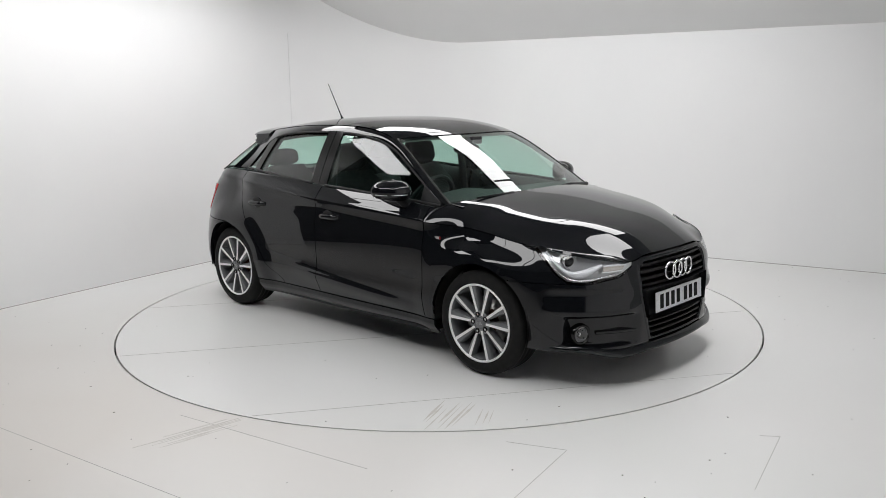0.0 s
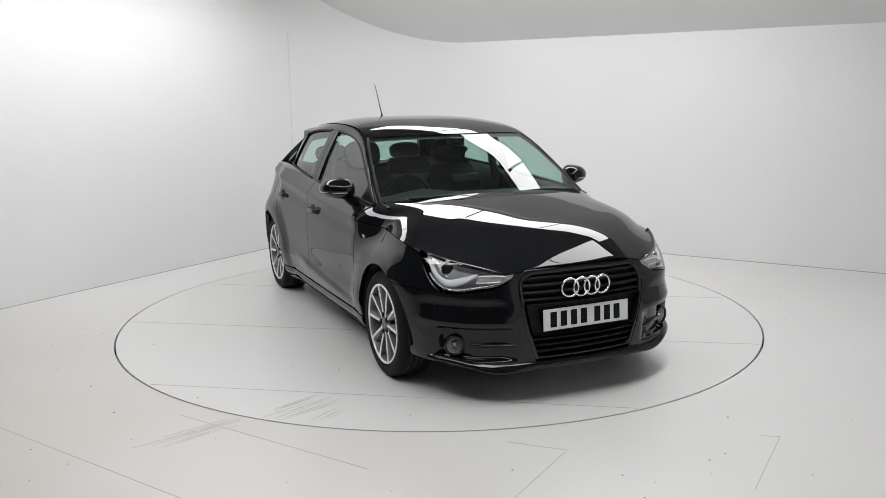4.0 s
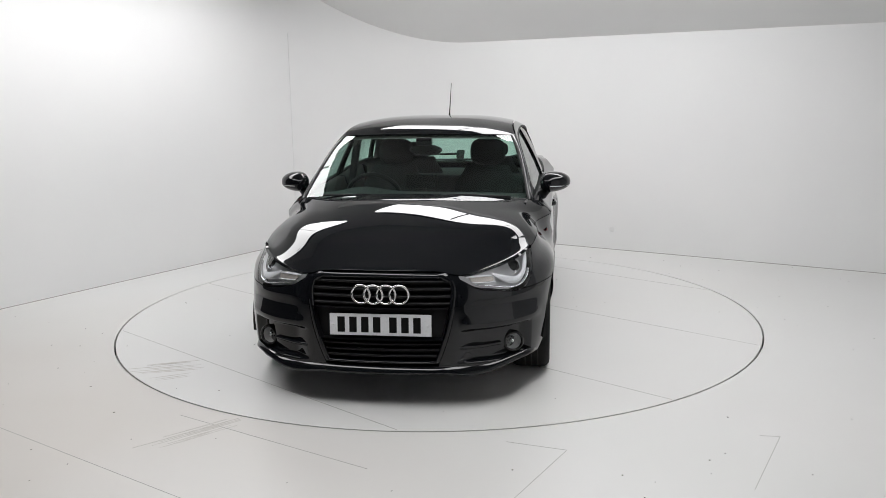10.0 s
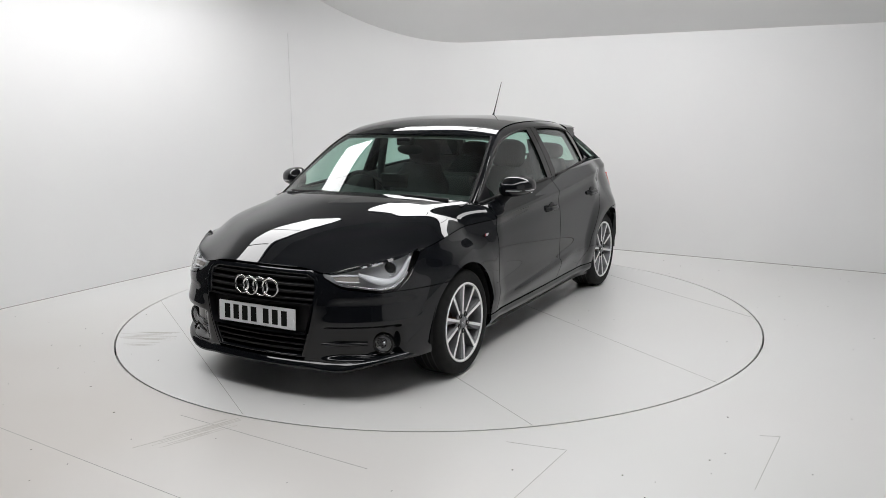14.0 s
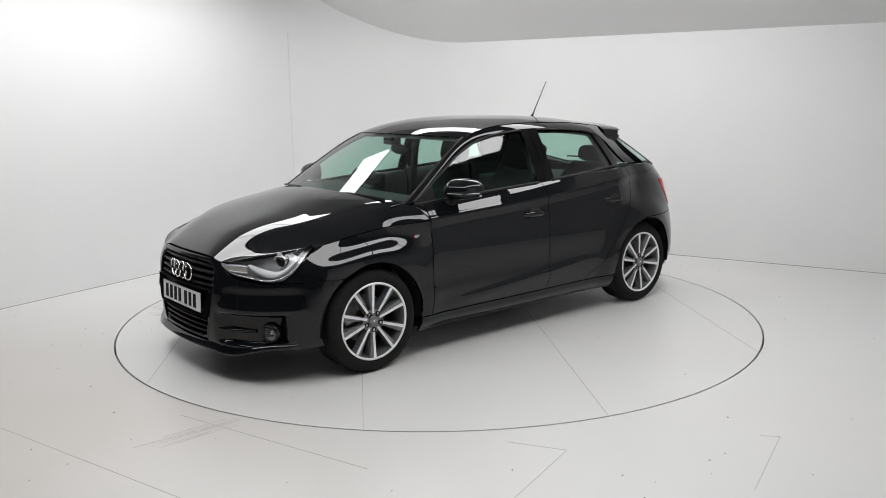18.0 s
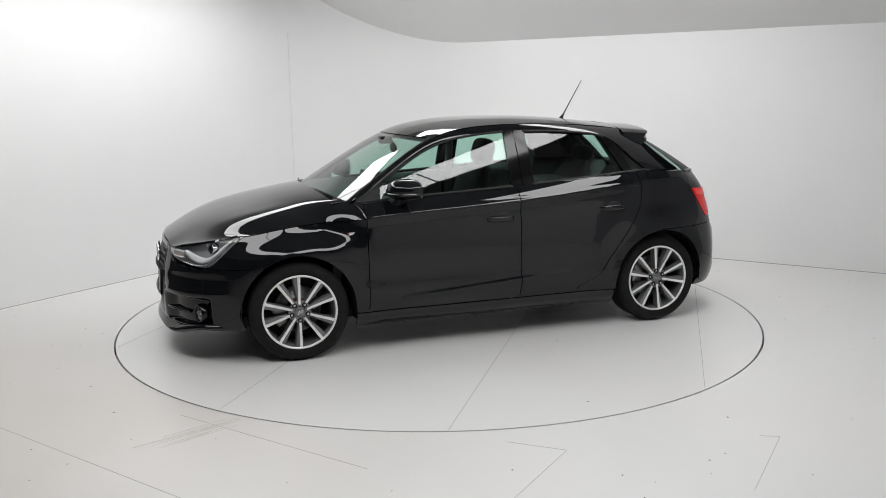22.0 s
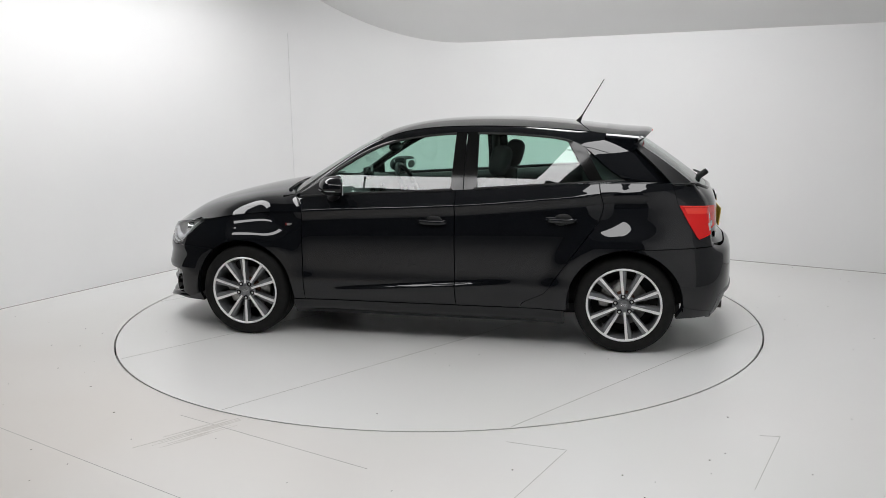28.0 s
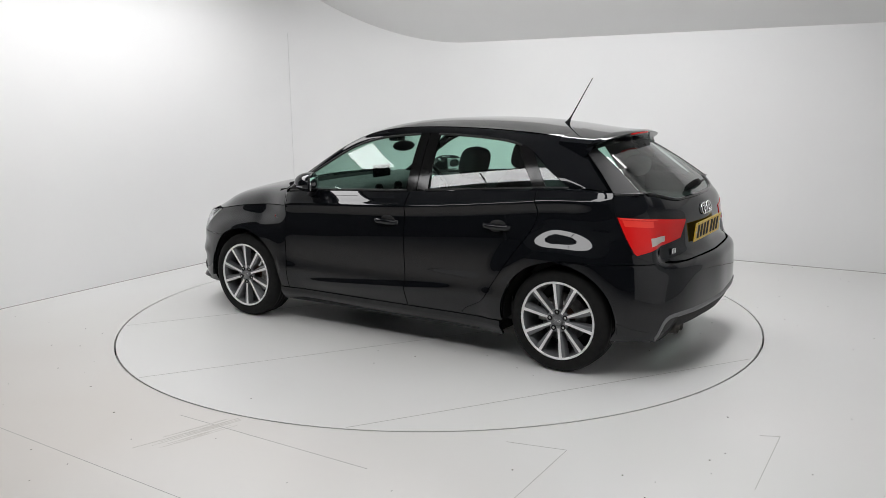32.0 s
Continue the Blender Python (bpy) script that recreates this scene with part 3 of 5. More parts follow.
def whole(bm):
    """Both halves in one mesh."""
    me = bpy.data.meshes.new("half")
    m = mirrored(bm)
    m.to_mesh(me)
    m.free()
    bm.from_mesh(me)
    bpy.data.meshes.remove(me)
    bmesh.ops.remove_doubles(bm, verts=[v for v in bm.verts if abs(v.co.y) < 1e-4], dist=2e-4)
    bmesh.ops.delete(bm, geom=[f for f in bm.faces if all(abs(v.co.y) < 1e-4 for v in f.verts)], context="FACES")
    bm.normal_update()
    return bm


def pair(name, bm, mat, parents, label="", smooth=True):
    """The part on both sides; parents: one object, or the (left, right) ones."""
    pl, pr = parents if isinstance(parents, tuple) else (parents, parents)
    m = mirrored(bm)
    return part(name, bm, mat, pl, label, smooth), part(name, m, mat, pr, label, smooth)


FRONT_X, REAR_X, WHEEL_Z, ARCH_R = 1.2345, -1.2345, 0.300, 0.345
SILL_Z = 0.262


def arch_z(x, xc, base):
    d = ARCH_R ** 2 - (x - xc) ** 2
    return max(base, WHEEL_Z + math.sqrt(d)) if d > 0 else base


def hood_z(x):
    return HOODLINE.at(x)


HOODLINE = Cubic([(1.03, 0.9811), (1.2, 0.9607), (1.36, 0.9322), (1.53, 0.8944), (1.69, 0.850), (1.82, 0.7953), (1.985, 0.700)])
ROOFLINE = Cubic([(0.44, 1.304), (0.38, 1.329), (0.18, 1.381), (-0.02, 1.404), (-0.22, 1.411), (-0.42, 1.411), (-0.62, 1.403), (-0.82, 1.387), (-1.03, 1.362), (-1.22, 1.338), (-1.30, 1.327)])
# roof edge seen from the side: x, y, z
RAIL = [(0.885, 0.722, 0.930), (0.698, 0.690, 1.056), (0.535, 0.655, 1.166), (0.412, 0.625, 1.240), (0.28, 0.598, 1.300), (0.12, 0.578, 1.340), (-0.15, 0.568, 1.362), (-0.45, 0.562, 1.362), (-0.75, 0.546, 1.348), (-0.98, 0.524, 1.327), (-1.16, 0.496, 1.300)]
# edge of the windscreen on the pillar
INNER = [(0.908, 0.700, 0.930), (0.712, 0.665, 1.062), (0.546, 0.628, 1.170), (0.418, 0.596, 1.246), (0.325, 0.566, 1.292)]
GATE_EDGE = [(-1.20, 0.500, 1.283), (-1.30, 0.542, 1.192), (-1.40, 0.588, 1.103), (-1.50, 0.636, 1.020)]
WINDOW_TOP = Cubic([(0.86, 0.928), (0.76, 0.985), (0.67, 1.045), (0.571, 1.105), (0.426, 1.190), (0.282, 1.252), (0.175, 1.280), (0.0, 1.305), (-0.19, 1.318), (-0.33, 1.319), (-0.54, 1.313), (-0.72, 1.299), (-0.866, 1.276), (-1.0, 1.21), (-1.1, 1.12), (-1.225, 1.030)])
GLASSPLAN = Cubic([(0.95, 0.728), (0.5, 0.760), (0.0, 0.776), (-0.5, 0.773), (-0.8, 0.754), (-1.0, 0.724), (-1.2, 0.676), (-1.35, 0.630)])


def cabin(x, z, inset=0.0):
    """A point on the side windows' surface."""
    belt = GLASSPLAN.at(x)
    d = z - BELT.at(x)
    return Vector((x, belt - (0.370 + 0.035 * (x + 0.33)) * d - 0.36 * d * d - inset, z))


def cabin_patch(xa, xb, za, zb, nx=20, nz=10, depth=0.0, inset=0.0):
    f = [(lambda w, k=k: k) if not callable(k) else k for k in (xa, xb, za, zb)]
    bm = bmesh.new()
    rows = []
    for j in range(nz + 1):
        t, row = j / nz, []
        for i in range(nx + 1):
            s, z = i / nx, 1.1
            for _ in range(3):
                x = f[0](z) * (1 - s) + f[1](z) * s
                z = f[2](x) * (1 - t) + f[3](x) * t
            row.append(bm.verts.new(cabin(x, z, inset)))
        rows.append(row)
    grid_faces(bm, rows)
    outward(bm)
    if depth:
        skirt(bm, depth)
    return bm


GRILLE = Cubic([(0.225, 0.292), (0.26, 0.306), (0.318, 0.327), (0.435, 0.360), (0.505, 0.373), (0.56, 0.380), (0.62, 0.382), (0.655, 0.369), (0.685, 0.335), (0.70, 0.300)])
# lower and upper edge of the headlamp along the plan curve
LAMP_LOW = Cubic([(0.400, 0.664), (0.445, 0.640), (0.49, 0.616), (0.586, 0.597), (0.69, 0.581), (0.785, 0.584), (0.85, 0.612), (0.90, 0.655), (0.95, 0.700), (1.0, 0.738), (1.04, 0.757)])
LAMP_TOP = Cubic([(0.0, 0.700), (0.20, 0.699), (0.32, 0.692), (0.40, 0.677), (0.53, 0.694), (0.70, 0.722), (0.88, 0.747), (0.96, 0.756), (1.04, 0.762)])


def lamp_low(u):
    return float(LAMP_LOW.at(u))


def wing_front(z):
    """Where the wing starts behind the headlamp."""
    return float(np.interp(z, (0.582, 0.612, 0.655, 0.700, 0.738, 0.757), (0.803, 0.853, 0.903, 0.953, 1.003, 1.043)))


_nose_u = np.linspace(0.0, u_at(1.60), 60)
_nose = [hull(u, LAMP_TOP.at(u) + 0.004) for u in _nose_u]


def nose_edge(b):
    """The bonnet's front edge: b from the middle to the corner."""
    u = float(np.interp(_nose[-1].y * b, [q.y for q in _nose], _nose_u))
    return hull(u, LAMP_TOP.at(u) + 0.004)


def gate_side_u(z):
    """The tailgate's side edge."""
    return float(np.interp(z, (0.645, 0.70, 0.80, 0.905, 1.02), (4.41, 4.275, 4.215, 4.160, 4.133)))


def build_body(car):
    gap = 0.0025
    # bonnet
    bm = bmesh.new()
    rows = []
    na, nb = 48, 44
    FOLD = 0.613
    fold0 = math.sqrt(FOLD ** 2 + 0.0012) - FOLD
    heel = []
    for j in range(nb + 1):
        b = j / nb
        row = []
        for i in range(na + 1):
            a = i / na
            xc = 1.045 + a * (1.985 - 1.045)
            xs = 0.815 + a * (1.60 - 0.815)
            e = hull(u_at(xs), CREASE.at(xs) + gap)
            ne = nose_edge(b)
            w = b ** 2.6
            x = xc + (e.x - xc) * w
            y = b * (e.y * (1 - a) + e.y * a)
            fold = (math.sqrt((b - FOLD) ** 2 + 0.0012) + (b - FOLD) - fold0) / (math.sqrt((1 - FOLD) ** 2 + 0.0012) + (1 - FOLD) - fold0)
            g = a * a * (3 - 2 * a)
            crown, crease, edge = 0.424 - 0.367 * g, -0.063 - 0.222 * g, 12.3 - 3.0 * g
            k = crown * b * b + crease * fold + (1 - crown - crease) * b ** edge
            z = hood_z(xc) * (1 - k) + e.z * k
            t = smooth01(0.80, 1.0, a)
            q = Vector((x, y, z))
            q = q * (1 - t) + Vector((ne.x, y * (1 - t) + ne.y * t, ne.z)) * t if t > 0 else q
            row.append(bm.verts.new(q))
        rows.append(row)
        if j >= 32:
            heel.append(row[0].co.copy())
    grid_faces(bm, rows)
    outward(bm)
    bm = whole(bm)
    skirt(bm, 0.016)
    part("bonnet", bm, PAINT, car, "glossy black bonnet")

    # front wings
    low = lambda u: arch_z(OUTLINE.at(u)[0], FRONT_X, 0.582 if OUTLINE.at(u)[0] > 1.4 else SILL_Z)
    bm = hull_patch(wing_front, u_at(0.812), low, lambda u: CREASE.at(OUTLINE.at(u)[0]) - gap, 70, 18)
    wings = pair("front_wing", bm, PAINT, car)

    # fillet from the bonnet's rear corner up to the foot of the screen pillar
    foot = path3([Vector(INNER[0]) + Vector((0.0, 0.0, -0.004)), Vector(RAIL[0]) + Vector((0.0, 0.006, -0.002)), hull(u_at(0.85), BELT.at(0.85) - 0.002), hull(u_at(0.812), BELT.at(0.812) - 0.004)], len(heel) - 1)
    bm = ruled([v + Vector((-0.003, 0.0, -0.001)) for v in heel], foot, 8, 0.004, 0.0, out=(0.3, 0.6, 0.6))
    pair("pillar_foot", bm, PAINT, wings)

    # doors, lower part
    topz = lambda u: BELT.at(OUTLINE.at(u)[0])
    bm = hull_patch(u_at(0.806), u_at(-0.194), SILL_Z, topz, 40, 90)
    fdoors = pair("front_door", bm, PAINT, car)
    REAR_EDGE = Cubic([(0.25, -0.60), (0.295, -0.62), (0.348, -0.725), (0.421, -0.796), (0.547, -0.883), (0.69, -0.987), (0.814, -1.072), (0.913, -1.094), (0.974, -1.078), (1.05, -1.068)])
    bm = hull_patch(u_at(-0.200), lambda z: u_at(REAR_EDGE.at(z)), SILL_Z, topz, 40, 90)
    rdoors = pair("rear_door", bm, PAINT, car)

    # rear quarters: below, above and behind the wheel arch
    split = 0.655
    cut = lambda z: u_at(min(REAR_EDGE.at(z) - 0.006, -0.606))
    arch_x = lambda z, side: REAR_X + side * math.sqrt(max(ARCH_R ** 2 - max(z - WHEEL_Z, 0.0) ** 2, 0.0))
    bm = hull_patch(cut, lambda z: u_at(arch_x(z, 1)), SILL_Z, split, 16, 22, 0)
    up = hull_patch(cut, lambda z: gate_side_u(z) - 0.003, lambda u: max(split, arch_z(OUTLINE.at(u)[0], REAR_X, split)), topz, 70, 26, 0)
    for extra in (up,):
        me = bpy.data.meshes.new("field")
        extra.to_mesh(me)
        extra.free()
        bm.from_mesh(me)
        bpy.data.meshes.remove(me)
    skirt(bm, 0.014)
    quarters = pair("rear_quarter", bm, PAINT, car)
    rim, foot = [], []
    ua, ub = u_at(-0.30), gate_side_u(1.02) - 0.003
    for i in range(41):
        q = hull(ua + (ub - ua) * i / 40, topz(ua + (ub - ua) * i / 40))
        x = -0.30 - (1.235 - 0.30) * min(i / 28, 1.0)
        f = cabin(x, BELT.at(x) + 0.008)
        rim.append(q)
        foot.append(f if i <= 28 else f.lerp(Vector(GATE_EDGE[-1]), (i - 28) / 12))
    bm = ruled(rim, foot, 6, 0.004, 0.0, out=(0.0, 0.5, 0.8))
    pair("shoulder", bm, PAINT, quarters)

    # sills
    bm = hull_patch(u_at(0.885), u_at(-0.875), 0.165, SILL_Z - 0.006, 30, 16, inset=lambda u, z: -0.006 - 0.013 * smooth01(0.258, 0.225, z) + 0.012 * smooth01(0.215, 0.17, z))
    pair("sill", bm, PAINT, car, "glossy black side skirt")

    # front bumper beside the grille, below the lamps
    arch_x2 = lambda z: FRONT_X + math.sqrt(max(ARCH_R ** 2 - max(z - WHEEL_Z, 0.0) ** 2, 0.0)) - 0.02 * smooth01(0.28, 0.20, z)
    edge = lambda z: u_front(GRILLE.at(min(max(z, 0.225), 0.70)))
    top = lambda u: LAMP_TOP.at(u) - 0.002 if u < 0.405 else (lamp_low(u) - 0.004 if u < 0.79 else 0.578)

    def pocket(u, z):
        """The recess round the fog lamp under a sharp fold, with a full fold above it."""
        m = smooth01(0.412, 0.388, z) * smooth01(0.226, 0.248, z) * smooth01(0.36, 0.50, u) * smooth01(0.842, 0.780, u)
        fold = 0.007 * math.exp(-((z - 0.432) / 0.024) ** 2) * smooth01(0.38, 0.46, u) * smooth01(0.98, 0.84, u)
        dip = 0.006 * math.exp(-((z - 0.515) / 0.035) ** 2) * smooth01(0.40, 0.52, u) * smooth01(0.98, 0.84, u)
        return 0.042 * m - fold + dip
    bm = hull_patch(edge, lambda z: u_at(arch_x2(z)), 0.212, top, 120, 76, 0.02, pocket)
    bumper = pair("front_bumper", bm, PAINT, car, "glossy black front bumper")
    # blade across each recess
    bm = bmesh.new()
    rows = []
    for i in range(13):
        u = 0.365 + (0.64 - 0.365) * i / 12
        rows.append([bm.verts.new(hull(u, 0.309 + b, 0.006 + 0.02 * smooth01(0.40, 0.62, u) + a)) for a, b in ((0.04, 0.012), (0.004, 0.009), (0.0, 0.004), (0.0, -0.003), (0.004, -0.008), (0.04, -0.012))])
    grid_faces(bm, rows)
    outward(bm)
    pair("bumper_blade", bm, PAINT, bumper)
    # fog lamps
    c = hull(0.722, 0.304, 0.024)
    d = Vector((0.93, 0.36, 0.0)).normalized()
    m = Matrix.Translation(c) @ d.to_track_quat("Y", "Z").to_matrix().to_4x4()
    bm = bmesh.new()
    lathe(bm, [(0.056, -0.03), (0.056, 0.002), (0.050, 0.006), (0.043, 0.002), (0.041, -0.02)], 36)
    bmesh.ops.transform(bm, matrix=m, verts=bm.verts)
    rims = pair("fog_lamp", bm, GLOSSBLACK, bumper)
    bm = bmesh.new()
    lathe(bm, [(0.0, -0.028), (0.02, -0.025), (0.042, -0.006)], 30)
    bmesh.ops.transform(bm, matrix=m, verts=bm.verts)
    pair("reflector", bm, GREYTRIM, rims)
    bm = bmesh.new()
    lathe(bm, [(0.0, -0.006), (0.010, -0.008), (0.014, -0.02)], 16)
    bmesh.ops.transform(bm, matrix=m, verts=bm.verts)
    pair("bulb_cap", bm, SILVER, rims)
    bm = bmesh.new()
    lathe(bm, [(0.0, 0.004), (0.025, 0.003), (0.046, -0.002)], 30)
    bmesh.ops.transform(bm, matrix=m, verts=bm.verts)
    pair("lens", bm, LENS, rims)

    # lip below: a thin splitter
    lip = []
    bm = bmesh.new()
    rows = []
    for i in range(61):
        u = u_at(1.585) * i / 60
        x, y = OUTLINE.at(u)
        rise = 0.040 * smooth01(0.50, 0.74, y)
        drop = rise - 0.012 * smooth01(0.30, 0.46, y) * (1 - smooth01(0.46, 0.62, y))
        o = 0.012
        prof = [(0.030, 0.228 + rise * 0.3), (-0.004, 0.214 + drop), (-0.014, 0.196 + drop), (-0.018, 0.188 + drop), (-0.010, 0.180 + drop), (0.02, 0.170 + drop), (0.10, 0.168 + drop)]
        rows.append([bm.verts.new(Vector((hull(u, 0.26, a + 0.035 * smooth01(0.78, 1.0, u)).x, hull(u, 0.26, a + 0.035 * smooth01(0.78, 1.0, u)).y, z))) for a, z in prof])
    grid_faces(bm, rows)
    outward(bm, (0, 0, 0.2))
    part("front_lip", whole(bm), PAINT, car, "glossy black splitter lip")

    # grille
    bm = bmesh.new()
    pts = []
    for k in range(13):
        z = 0.225 + (0.698 - 0.225) * k / 12
        pts.append(Vector((1.925, GRILLE.at(z) + 0.01, z)))
    loop = pts + [Vector((v.x, -v.y, v.z)) for v in pts[::-1]]
    bm.faces.new([bm.verts.new(v) for v in loop])
    grille = part("grille", bm, ROUGHBLACK, car, "black radiator grille", smooth=False)
    bm = bmesh.new()
    rows = []
    loop = [(GRILLE.at(0.232) * k / 8, 0.232) for k in range(8)] + [(GRILLE.at(0.232 + 0.458 * k / 30), 0.232 + 0.458 * k / 30) for k in range(31)] + [(GRILLE.at(0.690) * (1 - k / 8), 0.690 + 0.004 * k / 8) for k in range(1, 9)]
    for y, z in loop:
        c = Vector((0.0, 0.46))
        d = (Vector((y, z)) - c)
        row = []
        for cutin, deep in ((0.0, 0.004), (0.010, -0.002), (0.020, 0.0), (0.028, 0.006), (0.032, 0.05)):
            yy, zz = y * (1 - cutin / 0.37), z - cutin * (0.9 if z > 0.66 else (-0.5 if z < 0.26 else (z - 0.46) / 0.25 * 0.4))
            p = hull(u_front(max(yy, 0.0)), zz, deep)
            row.append(bm.verts.new((p.x, yy, p.z)))
        rows.append(row)
    grid_faces(bm, rows)
    outward(bm)
    part("grille_frame", whole(bm), PAINT, grille, "glossy black grille surround")

    def slat(z, depth, h, mat=GRILLEBLACK):
        bm = bmesh.new()
        w = GRILLE.at(z) - 0.030
        rows = []
        for i in range(21):
            y = -w + 2 * w * i / 20
            p = hull(u_front(abs(y)), z, 0.012)
            rows.append([bm.verts.new((p.x + a, y, z + b)) for a, b in ((0, -h * 0.45), (0.003, 0), (0, h * 0.45), (-0.012, h * 0.5), (-depth, h * 0.5), (-depth, -h * 0.5), (-0.012, -h * 0.5), (0, -h * 0.45))])
        grid_faces(bm, rows)
        part("slat", bm, mat, grille)
    for z in (0.648, 0.612, 0.576, 0.540):
        slat(z, 0.05, 0.014)
    for z in (0.336, 0.304, 0.272):
        slat(z, 0.05, 0.012)
    bm = bmesh.new()
    rows = []
    for i in range(21):
        y = -1 + 2 * i / 20
        rows.append([bm.verts.new((hull(u_front(abs(y) * (GRILLE.at(z) - 0.034)), z, 0.028).x, y * (GRILLE.at(z) - 0.034), z)) for z in (0.362, 0.40, 0.44, 0.48, 0.520)])
    grid_faces(bm, rows)
    skirt(bm, 0.04)
    part("plate_panel", bm, SATIN, grille)

    # emblem: four linked rings
    for front in (True, False):
        owner = grille if front else car
        for k in range(4):
            bm = bmesh.new()
            r, cx = (0.0475, -0.0975 + 0.065 * k) if front else (0.031, -0.064 + 0.0427 * k)
            cz = 0.590 if front else 0.885
            pts = []
            for i in range(33):
                a = 2 * math.pi * i / 32
                y, z = cx + r * math.cos(a), cz + r * math.sin(a)
                if front:
                    pts.append(Vector((2.012 + 0.003 * (k % 2) - 0.02 * (y / 0.2) ** 2, y, z)))
                else:
                    pts.append(Vector((hull(u_rear(abs(y)), z).x - 0.006 - 0.002 * (k % 2), y, z)))
            tube(bm, pts, 0.0065 if front else 0.0045, 8, False)
            ob = part("emblem_ring", bm, CHROME, owner, "chrome ring of the emblem")

    # roof
    n = 44
    centre = [Vector((x, 0, ROOFLINE.at(x))) for x in [0.432 + (-1.25 - 0.432) * (i / n) for i in range(n + 1)]]
    rail = path3(RAIL[3:], 80)
    # edge of the roof skin: just inside the rail, from the screen's top corner to the tailgate
    side = []
    for i in range(n + 1):
        x = 0.315 + (-1.165 - 0.315) * i / n
        k = min(rail, key=lambda v: abs(v.x - x))
        j = rail.index(k)
        a, b = (rail[j], rail[min(j + 1, 80)]) if k.x >= x else (rail[max(j - 1, 0)], k)
        f = 0 if abs(a.x - b.x) < 1e-9 else (x - a.x) / (b.x - a.x)
        q = a.lerp(b, min(max(f, 0), 1))
        side.append(Vector((x, q.y - 0.012, q.z + 0.006)))
    bm = bmesh.new()
    rows = []
    for j in range(19):
        b = j / 18
        row = []
        for c, s in zip(centre, side):
            x = c.x + (s.x - c.x) * b ** 2.2
            k = b ** 3.1
            row.append(bm.verts.new((x, s.y * b, c.z * (1 - k) + s.z * k)))
        rows.append(row)
    grid_faces(bm, rows)
    outward(bm)
    bm = whole(bm)
    skirt(bm, 0.012)
    part("roof", bm, PAINT, car, "glossy black roof")
    bm = bmesh.new()
    rows = []
    for j in range(9):
        b = j / 8
        row = []
        for c, s in list(zip(centre, side))[::2]:
            row.append(bm.verts.new((c.x + (s.x - c.x) * b ** 2.2, s.y * b, (c.z * (1 - b ** 2.6) + s.z * b ** 2.6) - 0.03)))
        rows.append(row)
    grid_faces(bm, rows)
    part("headliner", whole(bm), LINER, car, "pale cloth headliner")

    # side frames: pillars and roof rail, from the window line out to the roof edge
    n = 90
    outer = path3(RAIL + GATE_EDGE, n)
    bm = bmesh.new()
    rows = []
    for i, q in enumerate(outer):
        s = i / n
        # window line below
        x = 0.872 + (-1.235 - 0.872) * s if q.x > 0.3 else q.x
        x = min(0.868, q.x - 0.035 * smooth01(0.2, 0.6, q.x))
        if q.x < -0.80:
            x = -0.80 + (q.x + 0.80) * (0.435 / 0.70)
        z = WINDOW_TOP.at(x) + 0.012
        w = cabin(x, z, -0.004)
        row = []
        for k in range(9):
            t = k / 8
            p = w.lerp(q, t)
            o = Vector((0.25 if q.x > 0.4 else (-0.2 if q.x < -1.1 else 0.0), 0.8, 0.5)).normalized()
            row.append(bm.verts.new(p + o * (0.030 * (w - q).length / 0.12 if (w - q).length < 0.12 else 0.030) * 4 * t * (1 - t) * 0.22))
        rows.append(row)
    grid_faces(bm, rows)
    outward(bm)
    skirt(bm, 0.02)
    pair("side_frame", bm, PAINT, car, "black pillars and roof rail")
    # screen pillars' front faces
    a, b = path3(RAIL[:5], 24), path3(INNER, 24)
    bm = ruled(a, b, 4, 0.004, 0.01, out=(0.6, 0.2, 0.6))
    pair("screen_pillar", bm, PAINT, car)

    # windscreen
    n = 24
    left = path3(INNER, n)
    mid = path3([(1.058, 0, 0.948), (0.802, 0, 1.099), (0.606, 0, 1.213), (0.432, 0, 1.302)], n)
    bm = bmesh.new()
    rows = []
    for j in range(17):
        b = j / 16
        row = []
        for c, s in zip(mid, left):
            k = b ** 2.35
            row.append(bm.verts.new((c.x + (s.x - c.x) * k, s.y * b, c.z + (s.z - c.z) * k)))
        rows.append(row)
    grid_faces(bm, rows)
    outward(bm)
    part("windscreen", whole(bm), SCREEN, car, "tinted windscreen")
    # black band round the screen
    bm = bmesh.new()
    tube(bm, [v + Vector((-0.004, 0.003, -0.004)) for v in left], 0.010, 6)
    pair("screen_seal", bm, SEAL, car)
    # scuttle below the screen
    bm = bmesh.new()
    rows = []
    for i in range(25):
        y = -0.70 + 1.40 * i / 24
        k = (abs(y) / 0.70) ** 2.35
        x, z = 1.060 + (0.908 - 1.060) * k, 0.948 + (0.928 - 0.948) * k
        rows.append([bm.verts.new((x + 0.06, y, z - 0.022)), bm.verts.new((x + 0.0, y, z - 0.012)), bm.verts.new((x - 0.035, y, z + 0.014)), bm.verts.new((x - 0.04, y, z - 0.03))])
    grid_faces(bm, rows)
    part("scuttle", bm, ROUGHBLACK, car)
    # side windows
    fx = lambda z: 0.862 - (z - 0.93) * 0.0
    low = lambda x: BELT.at(x) + 0.010
    top = lambda x: max(WINDOW_TOP.at(x), low(x) + 0.002)
    for name, xa, xb, owner in (("door_window", 0.80, -0.170, fdoors), ("door_window", -0.310, lambda z: -1.030 + (z - 1.03) * 0.62, rdoors)):
        bm = cabin_patch(xa, xb, low, top, 30, 12, inset=0.012)
        pair(name, bm, GLASS, owner, "green-tinted glass")
